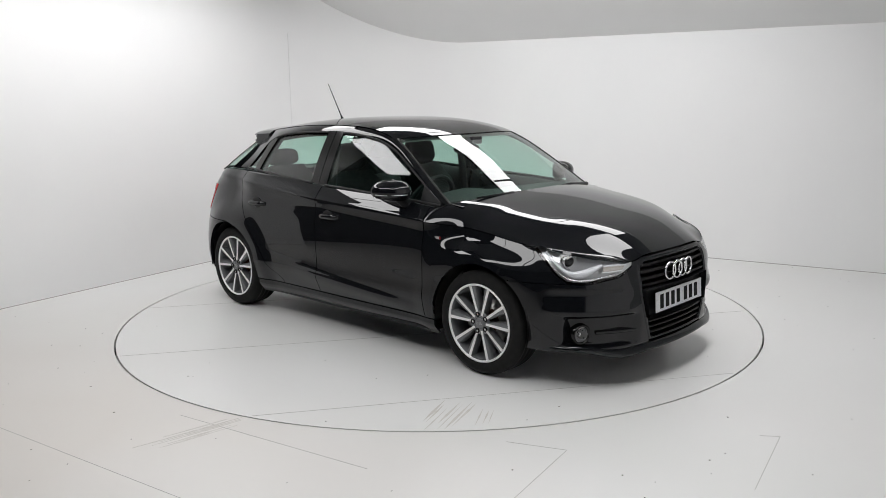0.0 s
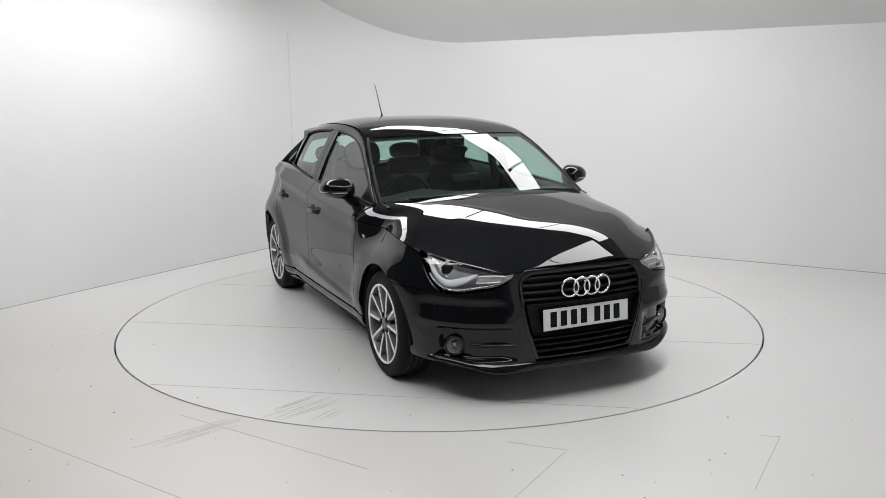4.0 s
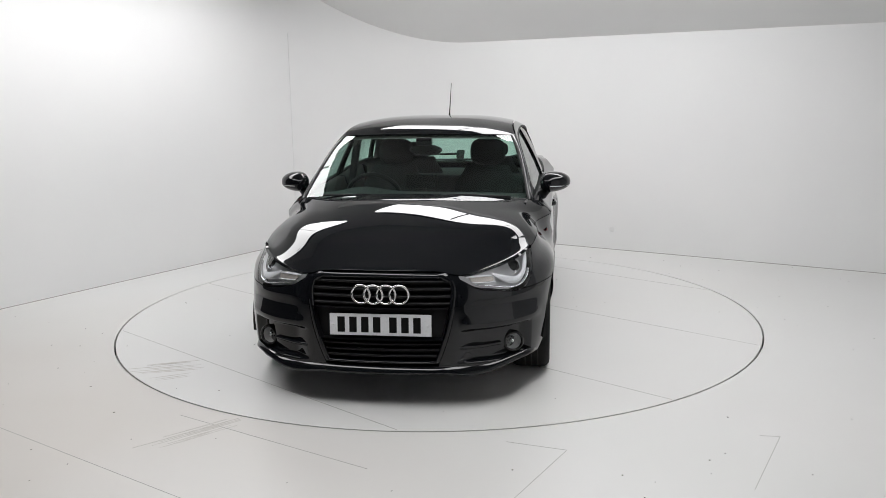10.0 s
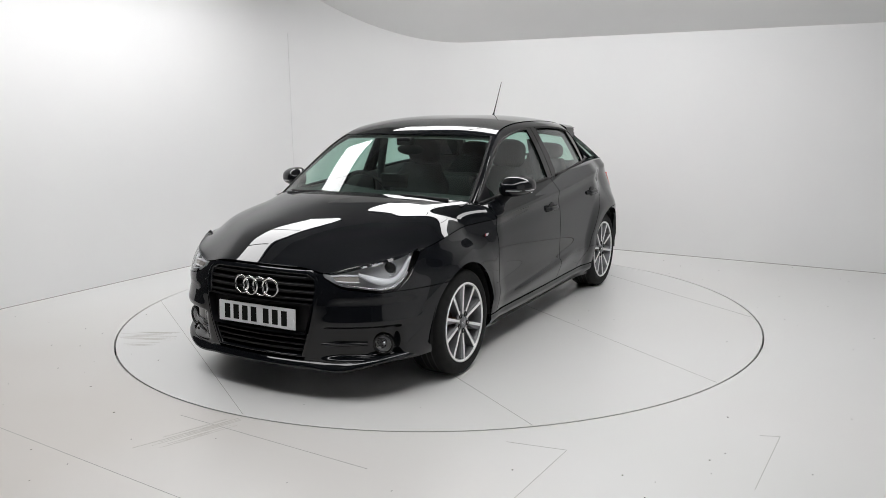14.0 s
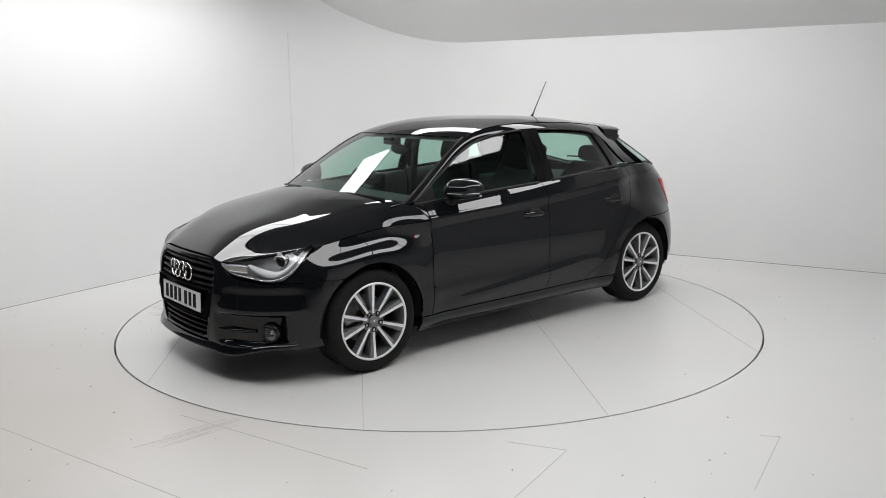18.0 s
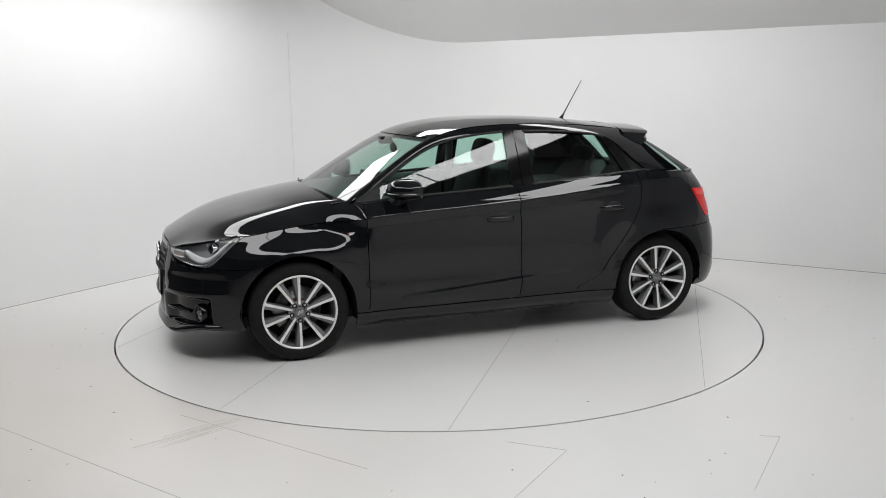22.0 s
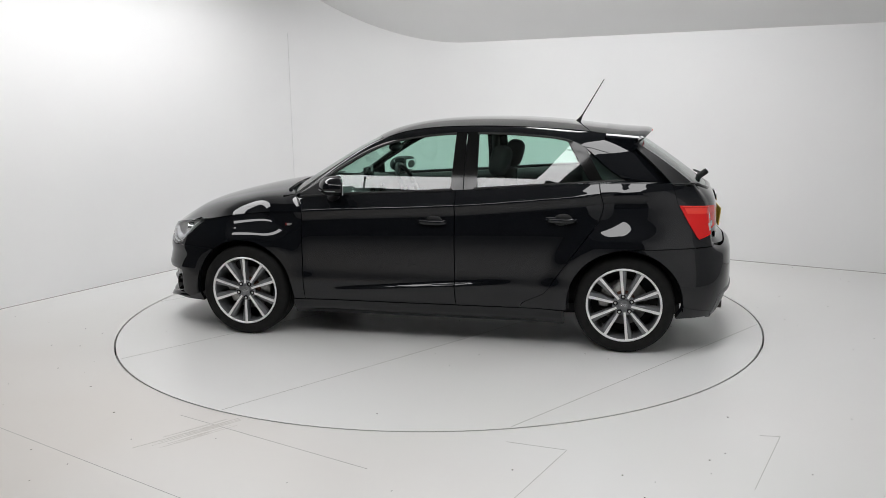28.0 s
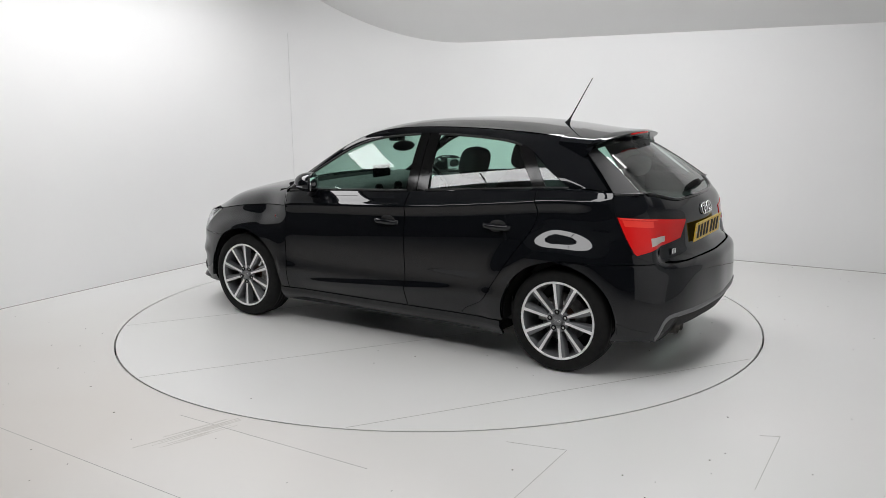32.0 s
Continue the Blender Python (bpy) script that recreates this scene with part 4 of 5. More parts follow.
    bm = cabin_patch(lambda z: -1.085 + (z - 1.03) * 0.62, lambda z: -1.225 + (z - 1.03) * 1.12, low, lambda x: 1.235, 8, 10, inset=0.006)
    pair("quarter_window", bm, GLASS, quarters, "dark triangular quarter glass")
    bm = cabin_patch(lambda z: -1.00 + (z - 1.03) * 0.55, lambda z: -1.31 + (z - 1.03) * 1.0, low, lambda x: 1.275, 8, 8, inset=0.055)
    pair("quarter_trim", bm, TRIM, quarters)
    # pillar covers and seals
    bm = cabin_patch(lambda z: -0.160 - (z - 0.98) * 0.03, lambda z: -0.238, lambda x: low(x) - 0.006, lambda x: WINDOW_TOP.at(x) + 0.012, 4, 8, 0.012, -0.002)
    pair("pillar_cover", bm, GLOSSBLACK, fdoors)
    bm = cabin_patch(lambda z: -0.244, lambda z: -0.325 + (z - 0.98) * 0.02, lambda x: low(x) - 0.006, lambda x: WINDOW_TOP.at(x) + 0.012, 4, 8, 0.012, -0.002)
    pair("pillar_cover", bm, GLOSSBLACK, rdoors)
    bm = cabin_patch(lambda z: -1.022 + (z - 1.03) * 0.62, lambda z: -1.098 + (z - 1.03) * 0.62, lambda x: low(x) - 0.006, lambda x: min(WINDOW_TOP.at(x) + 0.012, 1.30), 6, 10, 0.012, -0.001)
    pair("pillar_cover", bm, GLOSSBLACK, rdoors)
    for owner, xa, xb in ((fdoors, 0.85, -0.17), (rdoors, -0.31, -1.22)):
        bm = bmesh.new()
        tube(bm, [cabin(xa + (xb - xa) * i / 30, BELT.at(xa + (xb - xa) * i / 30) + 0.006, -0.002) for i in range(31)], 0.009, 6)
        pair("window_seal", bm, SEAL, owner)
        bm = bmesh.new()
        xb2 = xb if xb > -1 else -0.90
        tube(bm, [cabin(xa + (xb2 - xa) * i / 40, max(WINDOW_TOP.at(xa + (xb2 - xa) * i / 40), low(xa + (xb2 - xa) * i / 40)) + 0.004, 0.000) for i in range(41)], 0.008, 6)
        pair("window_seal", bm, SEAL, owner)

    # tailgate: painted panel below the glass
    def gate_x(y, z):
        return hull(u_rear(abs(y)), z).x
    glass_z = lambda u: 0.958 + 0.054 * smooth01(0.30, 0.68, OUTLINE.at(u)[1])
    gate_low = lambda u: 0.640 + 0.012 * smooth01(0.40, 0.66, OUTLINE.at(u)[1])
    bm = hull_patch(gate_side_u, ULEN, gate_low, glass_z, 50, 30, 0)
    bm = whole(bm)
    skirt(bm, 0.015)
    gate = part("tailgate", bm, PAINT, car, "glossy black tailgate")
    # rear window from the gate's top edge up under the spoiler
    n = 40
    foot = [hull(gate_side_u(1.02) + (ULEN - gate_side_u(1.02)) * (i / n), 0.0 + glass_z(gate_side_u(1.02) + (ULEN - gate_side_u(1.02)) * (i / n)) + 0.003, 0.004) for i in range(n + 1)]
    head = []
    for q in foot:
        k = min(max(q.y, 0.0) / foot[0].y, 1.0)
        head.append(Vector((-1.335 + 0.135 * k ** 2.2, 0.497 * k, 1.270 + 0.012 * k)))
    head[0] = Vector(GATE_EDGE[0]) + Vector((0, -0.004, 0))
    bm = ruled(foot, head, 12, 0.010, 0.0, out=(-0.6, 0.05, 0.8))
    part("rear_window", whole(bm), GLASS, gate, "tinted rear window")
    # painted edge of the gate beside the glass
    a = path3(GATE_EDGE, 16)
    bm = bmesh.new()
    rows = []
    for i, v in enumerate(a):
        w = 0.052 + 0.012 * i / 16
        rows.append([bm.verts.new(v + Vector(o)) for o in ((0.004, 0.002, -0.002), (-0.006, -0.004, 0.006), (-0.016, -w * 0.5, 0.011), (-0.024, -w, 0.008), (-0.010, -w, -0.008))])
    grid_faces(bm, rows)
    outward(bm)
    pair("gate_side", bm, SATIN, gate)
    off = Vector((-0.004, 0.001, 0.005))
    bm = ruled([v + off for v in foot[:10]], [v + off for v in head[:10]], 12, 0.010, 0.003, out=(-0.6, 0.05, 0.8))
    pair("glass_border", bm, SATIN, gate)
    # ledge under the glass
    bm = bmesh.new()
    rows = []
    for q, h in zip(foot, head):
        rows.append([bm.verts.new(q + Vector((-0.004, 0.002, -0.006))), bm.verts.new(q + Vector((-0.014, 0.006, 0.004))), bm.verts.new(q + Vector((0.004, 0.0, 0.012))), bm.verts.new(q + Vector((0.02, 0, -0.01)))])
    grid_faces(bm, rows)
    outward(bm, (0, 0, 0.9))
    part("gate_ledge", whole(bm), PAINT, gate)

    # rear bumper
    rear_arch = lambda z: u_at(REAR_X - math.sqrt(max(ARCH_R ** 2 - max(z - WHEEL_Z, 0.0) ** 2, 0.0)) + 0.03 * smooth01(0.30, 0.22, z))
    bm = hull_patch(rear_arch, ULEN, lambda u: 0.222 + 0.130 * smooth01(0.70, 0.56, OUTLINE.at(u)[1]), lambda u: 0.650 - 0.016 * smooth01(0.66, 0.56, OUTLINE.at(u)[1]), 70, 34, 0)
    bm = whole(bm)
    skirt(bm, 0.03)
    rb = part("rear_bumper", bm, PAINT, car, "glossy black rear bumper")
    # diffuser
    bm = hull_patch(u_rear(0.67), ULEN, lambda u: 0.205 + 0.075 * smooth01(0.66, 0.54, OUTLINE.at(u)[1]), lambda u: 0.235 + 0.13 * smooth01(0.66, 0.54, OUTLINE.at(u)[1]), 24, 8, 0.0, 0.022)
    part("diffuser", whole(bm), ROUGHBLACK, rb)
    bm = bmesh.new()
    pts = [hull(u_rear(y), z, -0.004) for y, z in ((0.705, 0.228), (0.685, 0.285), (0.655, 0.345), (0.60, 0.362), (0.45, 0.364), (0.2, 0.362), (0.0, 0.362))]
    pts = path3(pts, 30)
    rows = [[bm.verts.new(v + Vector((0.010, 0.004, 0.012))), bm.verts.new(v + Vector((-0.002, 0.002, 0.004))), bm.verts.new(v + Vector((0.002, -0.014 * smooth01(0.3, 0.62, v.y), -0.018))), bm.verts.new(v + Vector((0.03, -0.016 * smooth01(0.3, 0.62, v.y), -0.022)))] for v in pts]
    grid_faces(bm, rows)
    part("diffuser_blade", whole(bm), GREYTRIM, rb, "grey edge of the diffuser")
    for y in (0.42, 0.34):
        bm = bmesh.new()
        lathe(bm, [(0.0, 0.06), (0.026, 0.06), (0.030, 0.0), (0.033, -0.002), (0.034, 0.006), (0.034, 0.2)], 24, "X")
        bmesh.ops.transform(bm, matrix=pose(-1.826, y + 0.11, 0.268), verts=bm.verts)
        part("exhaust_pipe", bm, DARKMETAL, rb, "dark sooty exhaust tip")
    # tail lamps: one piece across quarter and gate
    def lamp_patch(z0, z1, ya, yb, inset, n=20):
        return hull_patch(ya, yb, z0, z1, n, 10, 0.006, inset)
    out_edge = lambda z: gate_side_u(z) + 0.006
    in_edge = lambda z: 4.712 + (z - 0.762) * 0.81
    zl = lambda u: float(np.interp(u, (4.27, 4.405, 4.712, 4.80), (0.698, 0.728, 0.762, 0.775)))
    zh = lambda u: float(np.interp(u, (4.16, 4.44, 4.79), (0.902, 0.889, 0.858)))
    bm = lamp_patch(zl, zh, out_edge, in_edge, -0.004, 40)
    tails = pair("tail_lamp", bm, REDLENS, car, "red tail lamp")
    bm = lamp_patch(lambda u: zh(u) - 0.045, lambda u: zh(u) - 0.012, lambda z: gate_side_u(z) + 0.03, lambda z: 4.42, -0.0055)
    pair("brake_lamp", bm, REDLIGHT, tails)
    bm = bmesh.new()
    tube(bm, [hull(4.185 + (4.46 - 4.185) * i / 16, zh(4.185 + (4.46 - 4.185) * i / 16) - 0.006, -0.006) for i in range(17)], 0.004, 6)
    pair("lamp_strip", bm, REDLIGHT, tails)
    bm = hull_patch(4.385, 4.53, lambda u: float(np.interp(u, (4.33, 4.676), (0.741, 0.774))), lambda u: 0.790, 14, 4, 0.004, -0.0058)
    pair("reversing_lamp", bm, CLEARLAMP, tails)

    # spoiler over the rear window
    bm = bmesh.new()
    rows = []
    for i in range(33):
        y = -0.555 + 1.11 * i / 32
        k = abs(y) / 0.555
        tipx = -1.392 + 0.07 * k ** 2.4
        z0 = 1.333 - 0.045 * k ** 2.2
        prof = [(-1.10, 1.357 - 0.050 * k ** 2.4), (-1.20, z0 + 0.013), (-1.30, z0 + 0.006), (tipx + 0.02, z0 + 0.003), (tipx, z0 - 0.006), (tipx + 0.014, z0 - 0.022), (-1.345 + 0.05 * k, z0 - 0.036), (-1.325 + 0.06 * k, z0 - 0.066), (-1.22 + 0.04 * k, z0 - 0.09)]
        if k > 0.9:
            f = (k - 0.9) / 0.1
            prof = [(a + (0.04 * f if a < -1.3 else 0), b - 0.014 * f * f) for a, b in prof]
        rows.append([bm.verts.new((a, y, b)) for a, b in prof])
    grid_faces(bm, rows)
    for r in (rows[0], rows[-1]):
        bm.faces.new([bm.verts.new(v.co) for v in r])
    outward(bm, (0, 0, 1.3))
    sp = part("roof_spoiler", bm, PAINT, car, "black roof spoiler")
    sp.data.set_sharp_from_angle(angle=0.9)
    bm = bmesh.new()
    box(bm, -1.393, -1.37, -0.14, 0.14, 1.314, 1.324, 0.003)
    part("high_brake_lamp", bm, REDLENS, sp)
    return wings, fdoors, rdoors, quarters, gate, rb, bumper, grille


def build_lamps(car):
    # headlamps: bowl, clear cover, projector, light guides, indicator
    inn, back = 0.402, lambda z: wing_front(z) - 0.003
    low, top = (lambda u: lamp_low(u)), (lambda u: max(LAMP_TOP.at(u), lamp_low(u) + 0.003))
    low2 = lambda u: lamp_low(u) if u < 0.785 else 0.584
    bm = hull_patch(inn, back, low2, top, 34, 10, 0.0, lambda u, z: 0.008 + 0.042 * smooth01(0.40, 0.60, u))
    bowls = pair("headlamp", bm, DARKLAMP, car, "clear headlamp with white light guide")
    bm = hull_patch(inn, back, low2, top, 40, 12, 0.012, 0.001)
    pair("cover", bm, LENS, bowls)
    # projector
    c = hull(0.785, 0.684, 0.050)
    d = Vector((0.90, 0.40, 0.10)).normalized()
    m = Matrix.Translation(c) @ d.to_track_quat("Y", "Z").to_matrix().to_4x4()
    bm = bmesh.new()
    lathe(bm, [(0.041, -0.03), (0.041, 0.010), (0.039, 0.013), (0.035, 0.010), (0.033, -0.004)], 32)
    bmesh.ops.transform(bm, matrix=m, verts=bm.verts)
    pair("projector_ring", bm, SILVER, bowls)
    bm = bmesh.new()
    lathe(bm, [(0.0, 0.016), (0.013, 0.014), (0.026, 0.006), (0.034, -0.008)], 28)
    bmesh.ops.transform(bm, matrix=m, verts=bm.verts)
    pair("projector_lens", bm, GLOSSBLACK, bowls)

    def strip(pts, high, inset, mat, name, label=""):
        """A flat guide along (u, z) points, with a front face and turned edges."""
        line = path3([(u, z, h) for (u, z), h in zip(pts, high)], 36)
        bm = bmesh.new()
        rows = [[bm.verts.new(hull(q.x, q.y + q.z * k, inset + a)) for a, k in ((0.014, 1.0), (0.0, 0.9), (-0.001, 0.0), (0.0, -0.9), (0.014, -1.0))] for q in line]
        grid_faces(bm, rows)
        outward(bm)
        pair(name, bm, mat, bowls, label)
    strip([(0.600, 0.670), (0.650, 0.650), (0.712, 0.630), (0.765, 0.624), (0.811, 0.638), (0.86, 0.672), (0.905, 0.708), (0.945, 0.736)],
          (0.006, 0.014, 0.019, 0.016, 0.011, 0.0095, 0.0095, 0.006), 0.014, DRL, "light_guide", "white daytime light strip")
    strip([(0.49, 0.627), (0.60, 0.611), (0.69, 0.597), (0.77, 0.598), (0.83, 0.620), (0.89, 0.664)], (0.002, 0.003, 0.003, 0.003, 0.003, 0.002), 0.010, SILVER, "lower_bezel")
    strip([(0.52, 0.686), (0.62, 0.703), (0.72, 0.718), (0.86, 0.738), (0.94, 0.747)], (0.002, 0.003, 0.0035, 0.0035, 0.002), 0.012, SILVER, "upper_bezel")
    # indicator: a bright frame round a pale reflector
    strip([(0.446, 0.664), (0.50, 0.667), (0.595, 0.664)], (0.003, 0.004, 0.003), 0.006, DRL, "indicator_frame")
    strip([(0.475, 0.640), (0.53, 0.636), (0.605, 0.634)], (0.003, 0.003, 0.002), 0.006, DRL, "indicator_frame")
    bm = hull_patch(lambda z: 0.455 + (0.664 - z) * 1.0, lambda z: 0.600, 0.640, 0.662, 12, 4, 0.004, 0.010)
    pair("indicator", bm, ORANGE, bowls)


def build_wheel():
    w = new("wheel")
    bm = bmesh.new()
    # tyre: 604 mm across, 215 mm wide; outer face at y = 0
    prof = [(0.222, -0.006), (0.236, 0.002), (0.258, 0.006), (0.278, 0.003), (0.292, -0.008), (0.2995, -0.024), (0.302, -0.05), (0.302, -0.16), (0.299, -0.185), (0.288, -0.205), (0.26, -0.212), (0.222, -0.20)]
    lathe(bm, prof, 72)
    tyre = part("tyre", bm, RUBBER, w, "black low-profile tyre")
    for y in (-0.060, -0.095, -0.130):
        bm = bmesh.new()
        lathe(bm, [(0.3022, y - 0.004), (0.3026, y - 0.003), (0.3026, y + 0.003), (0.3022, y + 0.004)], 60)
        part("tread_groove", bm, SEAL, tyre)
    bm = bmesh.new()
    lathe(bm, [(0.219, -0.20), (0.226, -0.20), (0.2275, -0.012), (0.2275, -0.002), (0.224, 0.002), (0.219, 0.000), (0.215, -0.006), (0.210, -0.03), (0.205, -0.07), (0.205, -0.19)], 72)
    part("rim", bm, GREYALLOY, w, "grey alloy rim")
    bm = bmesh.new()
    lathe(bm, [(0.2272, -0.0005), (0.2266, 0.0030), (0.2165, 0.0030), (0.2140, -0.003)], 72)
    part("rim_lip", bm, MACHINED, w, "polished rim edge")
    # ten spokes: a machined face each, with a grey flank that opens towards its partner
    sec = [(0.046, 0.0070, -0.011, 0.004), (0.085, 0.0072, -0.010, 0.009), (0.13, 0.0078, -0.007, 0.017), (0.18, 0.0085, -0.005, 0.022), (0.2165, 0.0095, -0.003, 0.027)]
    for hand in (1, -1):
        bm = bmesh.new()
        rows = []
        for r, hw, y, fl in sec:
            rows.append([bm.verts.new((hand * a, y - dy, r)) for a, dy in ((-hw * 1.3, 0.050), (-hw, 0.003), (hw, 0.003), (hw + fl * 0.8, 0.008), (hw + fl, 0.020), (hw + fl * 1.1, 0.050))])
        grid_faces(bm, rows)
        spoke0 = part("spoke", bm, GREYALLOY, w, smooth=False)
        bm = bmesh.new()
        rows = []
        for r, hw, y, fl in sec:
            rows.append([bm.verts.new((hand * a * hw, y + dy, r)) for a, dy in ((-1.0, -0.004), (-0.93, 0.0), (0, 0.0006), (0.93, 0.0), (1.0, -0.004))])
        grid_faces(bm, rows)
        face0 = part("spoke_face", bm, MACHINED, spoke0, "machined silver face", smooth=False)
        spoke0.matrix_basis = pose(0, 0, 0, 0, -18 * hand, 0)
        for k in range(1, 5):
            s = share("spoke", spoke0, w, pose(0, 0, 0, 0, 72 * k - 18 * hand, 0))
            share("spoke_face", face0, s, Matrix.Identity(4))
    bm = bmesh.new()
    lathe(bm, [(0.0, -0.030), (0.062, -0.030), (0.070, -0.020), (0.066, -0.0135), (0.045, -0.012), (0.036, -0.012), (0.034, -0.016), (0.0, -0.016)], 40)
    part("hub", bm, GREYALLOY, w)
    bm = bmesh.new()
    lathe(bm, [(0.0, -0.0065), (0.024, -0.007), (0.030, -0.010), (0.032, -0.016)], 36)
    cap = part("centre_cap", bm, GREYALLOY, w, "grey centre cap")
    for k in range(4):
        bm = bmesh.new()
        tube(bm, [(-0.0135 + 0.009 * k + 0.0065 * math.cos(a * math.pi / 8), -0.0062, 0.0065 * math.sin(a * math.pi / 8)) for a in range(17)], 0.001, 5, False)
        part("cap_ring", bm, CHROME, cap)
    for k in range(5):
        a = 2 * math.pi * (k + 0.25) / 5
        bm = bmesh.new()
        lathe(bm, [(0.0, -0.014), (0.008, -0.014), (0.0085, -0.006), (0.0135, -0.006), (0.0155, -0.011), (0.0155, -0.02)], 14)
        bmesh.ops.translate(bm, vec=(0.050 * math.sin(a), 0.0, 0.050 * math.cos(a)), verts=bm.verts)
        part("wheel_bolt", bm, GLOSSBLACK, w)
    bm = bmesh.new()
    lathe(bm, [(0.07, -0.085), (0.072, -0.095), (0.140, -0.095), (0.142, -0.098), (0.142, -0.115), (0.07, -0.115)], 48)
    part("brake_disc", bm, STEEL, w, "steel brake disc")
    bm = bmesh.new()
    lathe(bm, [(0.0, -0.07), (0.055, -0.07), (0.072, -0.078), (0.072, -0.10)], 30)
    part("brake_hub", bm, RUST, w)
    bm = bmesh.new()
    box(bm, 0.075, 0.150, -0.13, -0.075, -0.06, 0.07, 0.012)
    part("brake_caliper", bm, STEEL, w)
    bm = bmesh.new()
    bmesh.ops.create_circle(bm, cap_ends=True, segments=40, radius=0.206)
    bmesh.ops.transform(bm, matrix=pose(0, -0.17, 0, 90), verts=bm.verts)
    part("wheel_back", bm, SEAL, w, smooth=False)
    return w


def build_wheels(car):
    w = build_wheel()
    w.parent = car
    FACE = 0.838
    w.matrix_basis = pose(FRONT_X, FACE, WHEEL_Z, 0, 18, 0)
    copy_thing(w, pose(REAR_X, FACE, WHEEL_Z, 0, -12, 0))
    copy_thing(w, pose(FRONT_X, -FACE, WHEEL_Z, 0, -1, 180))
    copy_thing(w, pose(REAR_X, -FACE, WHEEL_Z, 0, 4, 180))
    # wheel housings
    for xc in (FRONT_X, REAR_X):
        bm = bmesh.new()
        rows = []
        for k in range(25):
            a = math.radians(-6 + 192 * k / 24)
            r = 0.350
            rows.append([bm.verts.new((xc + r * math.cos(a), y, WHEEL_Z + r * math.sin(a))) for y in (0.828, 0.80, 0.70, 0.58)])
        grid_faces(bm, rows)
        bm.faces.new([bm.verts.new(r[-1].co) for r in rows])
        pair("wheel_housing", bm, ROUGHBLACK, car)


def build_cabin(car):
    # underbody
    bm = bmesh.new()
    pts = [(1.85, 0.55), (1.60, 0.58), (0.86, 0.58), (0.84, 0.80), (-0.84, 0.80), (-0.86, 0.58), (-1.45, 0.58), (-1.58, 0.50)]
    loop = pts + [(x, -y) for x, y in pts[::-1]]
    prism(bm, [(x, y, 0.175) for x, y in loop], (0, 0, 0.06))
    part("underbody", bm, ROUGHBLACK, car, smooth=False)
    # front bulkhead and load bay shell close the body
    bm = bmesh.new()
    box(bm, 0.95, 1.0, -0.70, 0.70, 0.2, 0.90)
    part("bulkhead", bm, TRIM, car, smooth=False)
    bm = bmesh.new()
    box(bm, -1.66, -0.90, -0.62, 0.62, 0.50, 0.90, 0.03)
    part("load_cover", bm, TRIM, car)
    # door cards
    for xa, xb in ((0.80, -0.19), (-0.21, -0.90)):
        bm = bmesh.new()
        rows = []
        for i in range(9):
            x = xa + (xb - xa) * i / 8
            b = BELT.at(x)
            y = hull(u_at(x), b).y
            rows.append([bm.verts.new((x, y - 0.012, b - 0.006)), bm.verts.new((x, y - 0.06, b - 0.012)), bm.verts.new((x, y - 0.085, b - 0.10)), bm.verts.new((x, y - 0.07, 0.60)), bm.verts.new((x, y - 0.07, 0.24))])
        grid_faces(bm, rows)
        pair("door_card", bm, TRIM, car)
    bm = bmesh.new()
    rows = []
    for i in range(9):
        x = -0.90 - 0.72 * i / 8
        y = hull(u_at(x), 1.02).y
        rows.append([bm.verts.new((x, y - 0.02, 1.018)), bm.verts.new((x, y - 0.10, 0.98)), bm.verts.new((x, y - 0.12, 0.60))])
    grid_faces(bm, rows)
    pair("load_side", bm, TRIM, car)
    # dashboard
    bm = bmesh.new()
    prof = [(1.02, 0.935), (0.90, 0.950), (0.72, 0.955), (0.60, 0.930), (0.55, 0.88), (0.57, 0.80), (0.62, 0.65), (0.75, 0.45), (0.98, 0.40)]
    rows = []
    for i in range(17):
        y = -0.70 + 1.40 * i / 16
        cowl = 0.035 * math.exp(-((y + 0.36) / 0.16) ** 2)
        rows.append([bm.verts.new((x - 0.05 * (y / 0.7) ** 2 * 0.5, y, z + (cowl if 0.5 < x < 0.75 and z > 0.85 else 0) - 0.012 * (y / 0.7) ** 2)) for x, z in prof])
    grid_faces(bm, rows)
    outward(bm, (0.8, 0, 0.6))
    dash = part("dashboard", bm, TRIM, car, "dark grey dashboard")
    for y in (-0.62, -0.12, 0.12, 0.62):
        bm = bmesh.new()
        lathe(bm, [(0.050, 0.0), (0.050, 0.012), (0.040, 0.016), (0.036, 0.004), (0.0, 0.0)], 20, "X")
        bmesh.ops.transform(bm, matrix=pose(0.555, y, 0.875, 0, 0, 180), verts=bm.verts)
        part("air_vent", bm, SILVER if abs(y) > 0.3 else GLOSSBLACK, dash)
    bm = bmesh.new()
    box(bm, 0.60, 0.62, -0.10, 0.10, 0.965, 1.055, 0.006, pose(0, 0, 0))
    part("screen", bm, GLOSSBLACK, dash)
    # steering wheel, on the car's right
    bm = bmesh.new()
    tube(bm, [(0.185 * math.cos(a * math.pi / 20), 0.185 * math.sin(a * math.pi / 20), 0) for a in range(41)], 0.015, 10, False)
    m = pose(0.40, -0.36, 0.875, 0, -64, 0)
    bmesh.ops.transform(bm, matrix=m, verts=bm.verts)
    sw = part("steering_wheel", bm, SATIN, car, "dark leather steering wheel")
    bm = bmesh.new()
    box(bm, -0.06, 0.06, -0.07, 0.07, -0.03, 0.012, 0.02)
    for a in (0, 90, 180):
        box(bm, 0.05, 0.18, -0.016, 0.016, -0.012, 0.004, 0.004, pose(0, 0, 0, 0, 0, 90 + a))
    bmesh.ops.transform(bm, matrix=m, verts=bm.verts)
    part("spokes", bm, TRIM, sw)
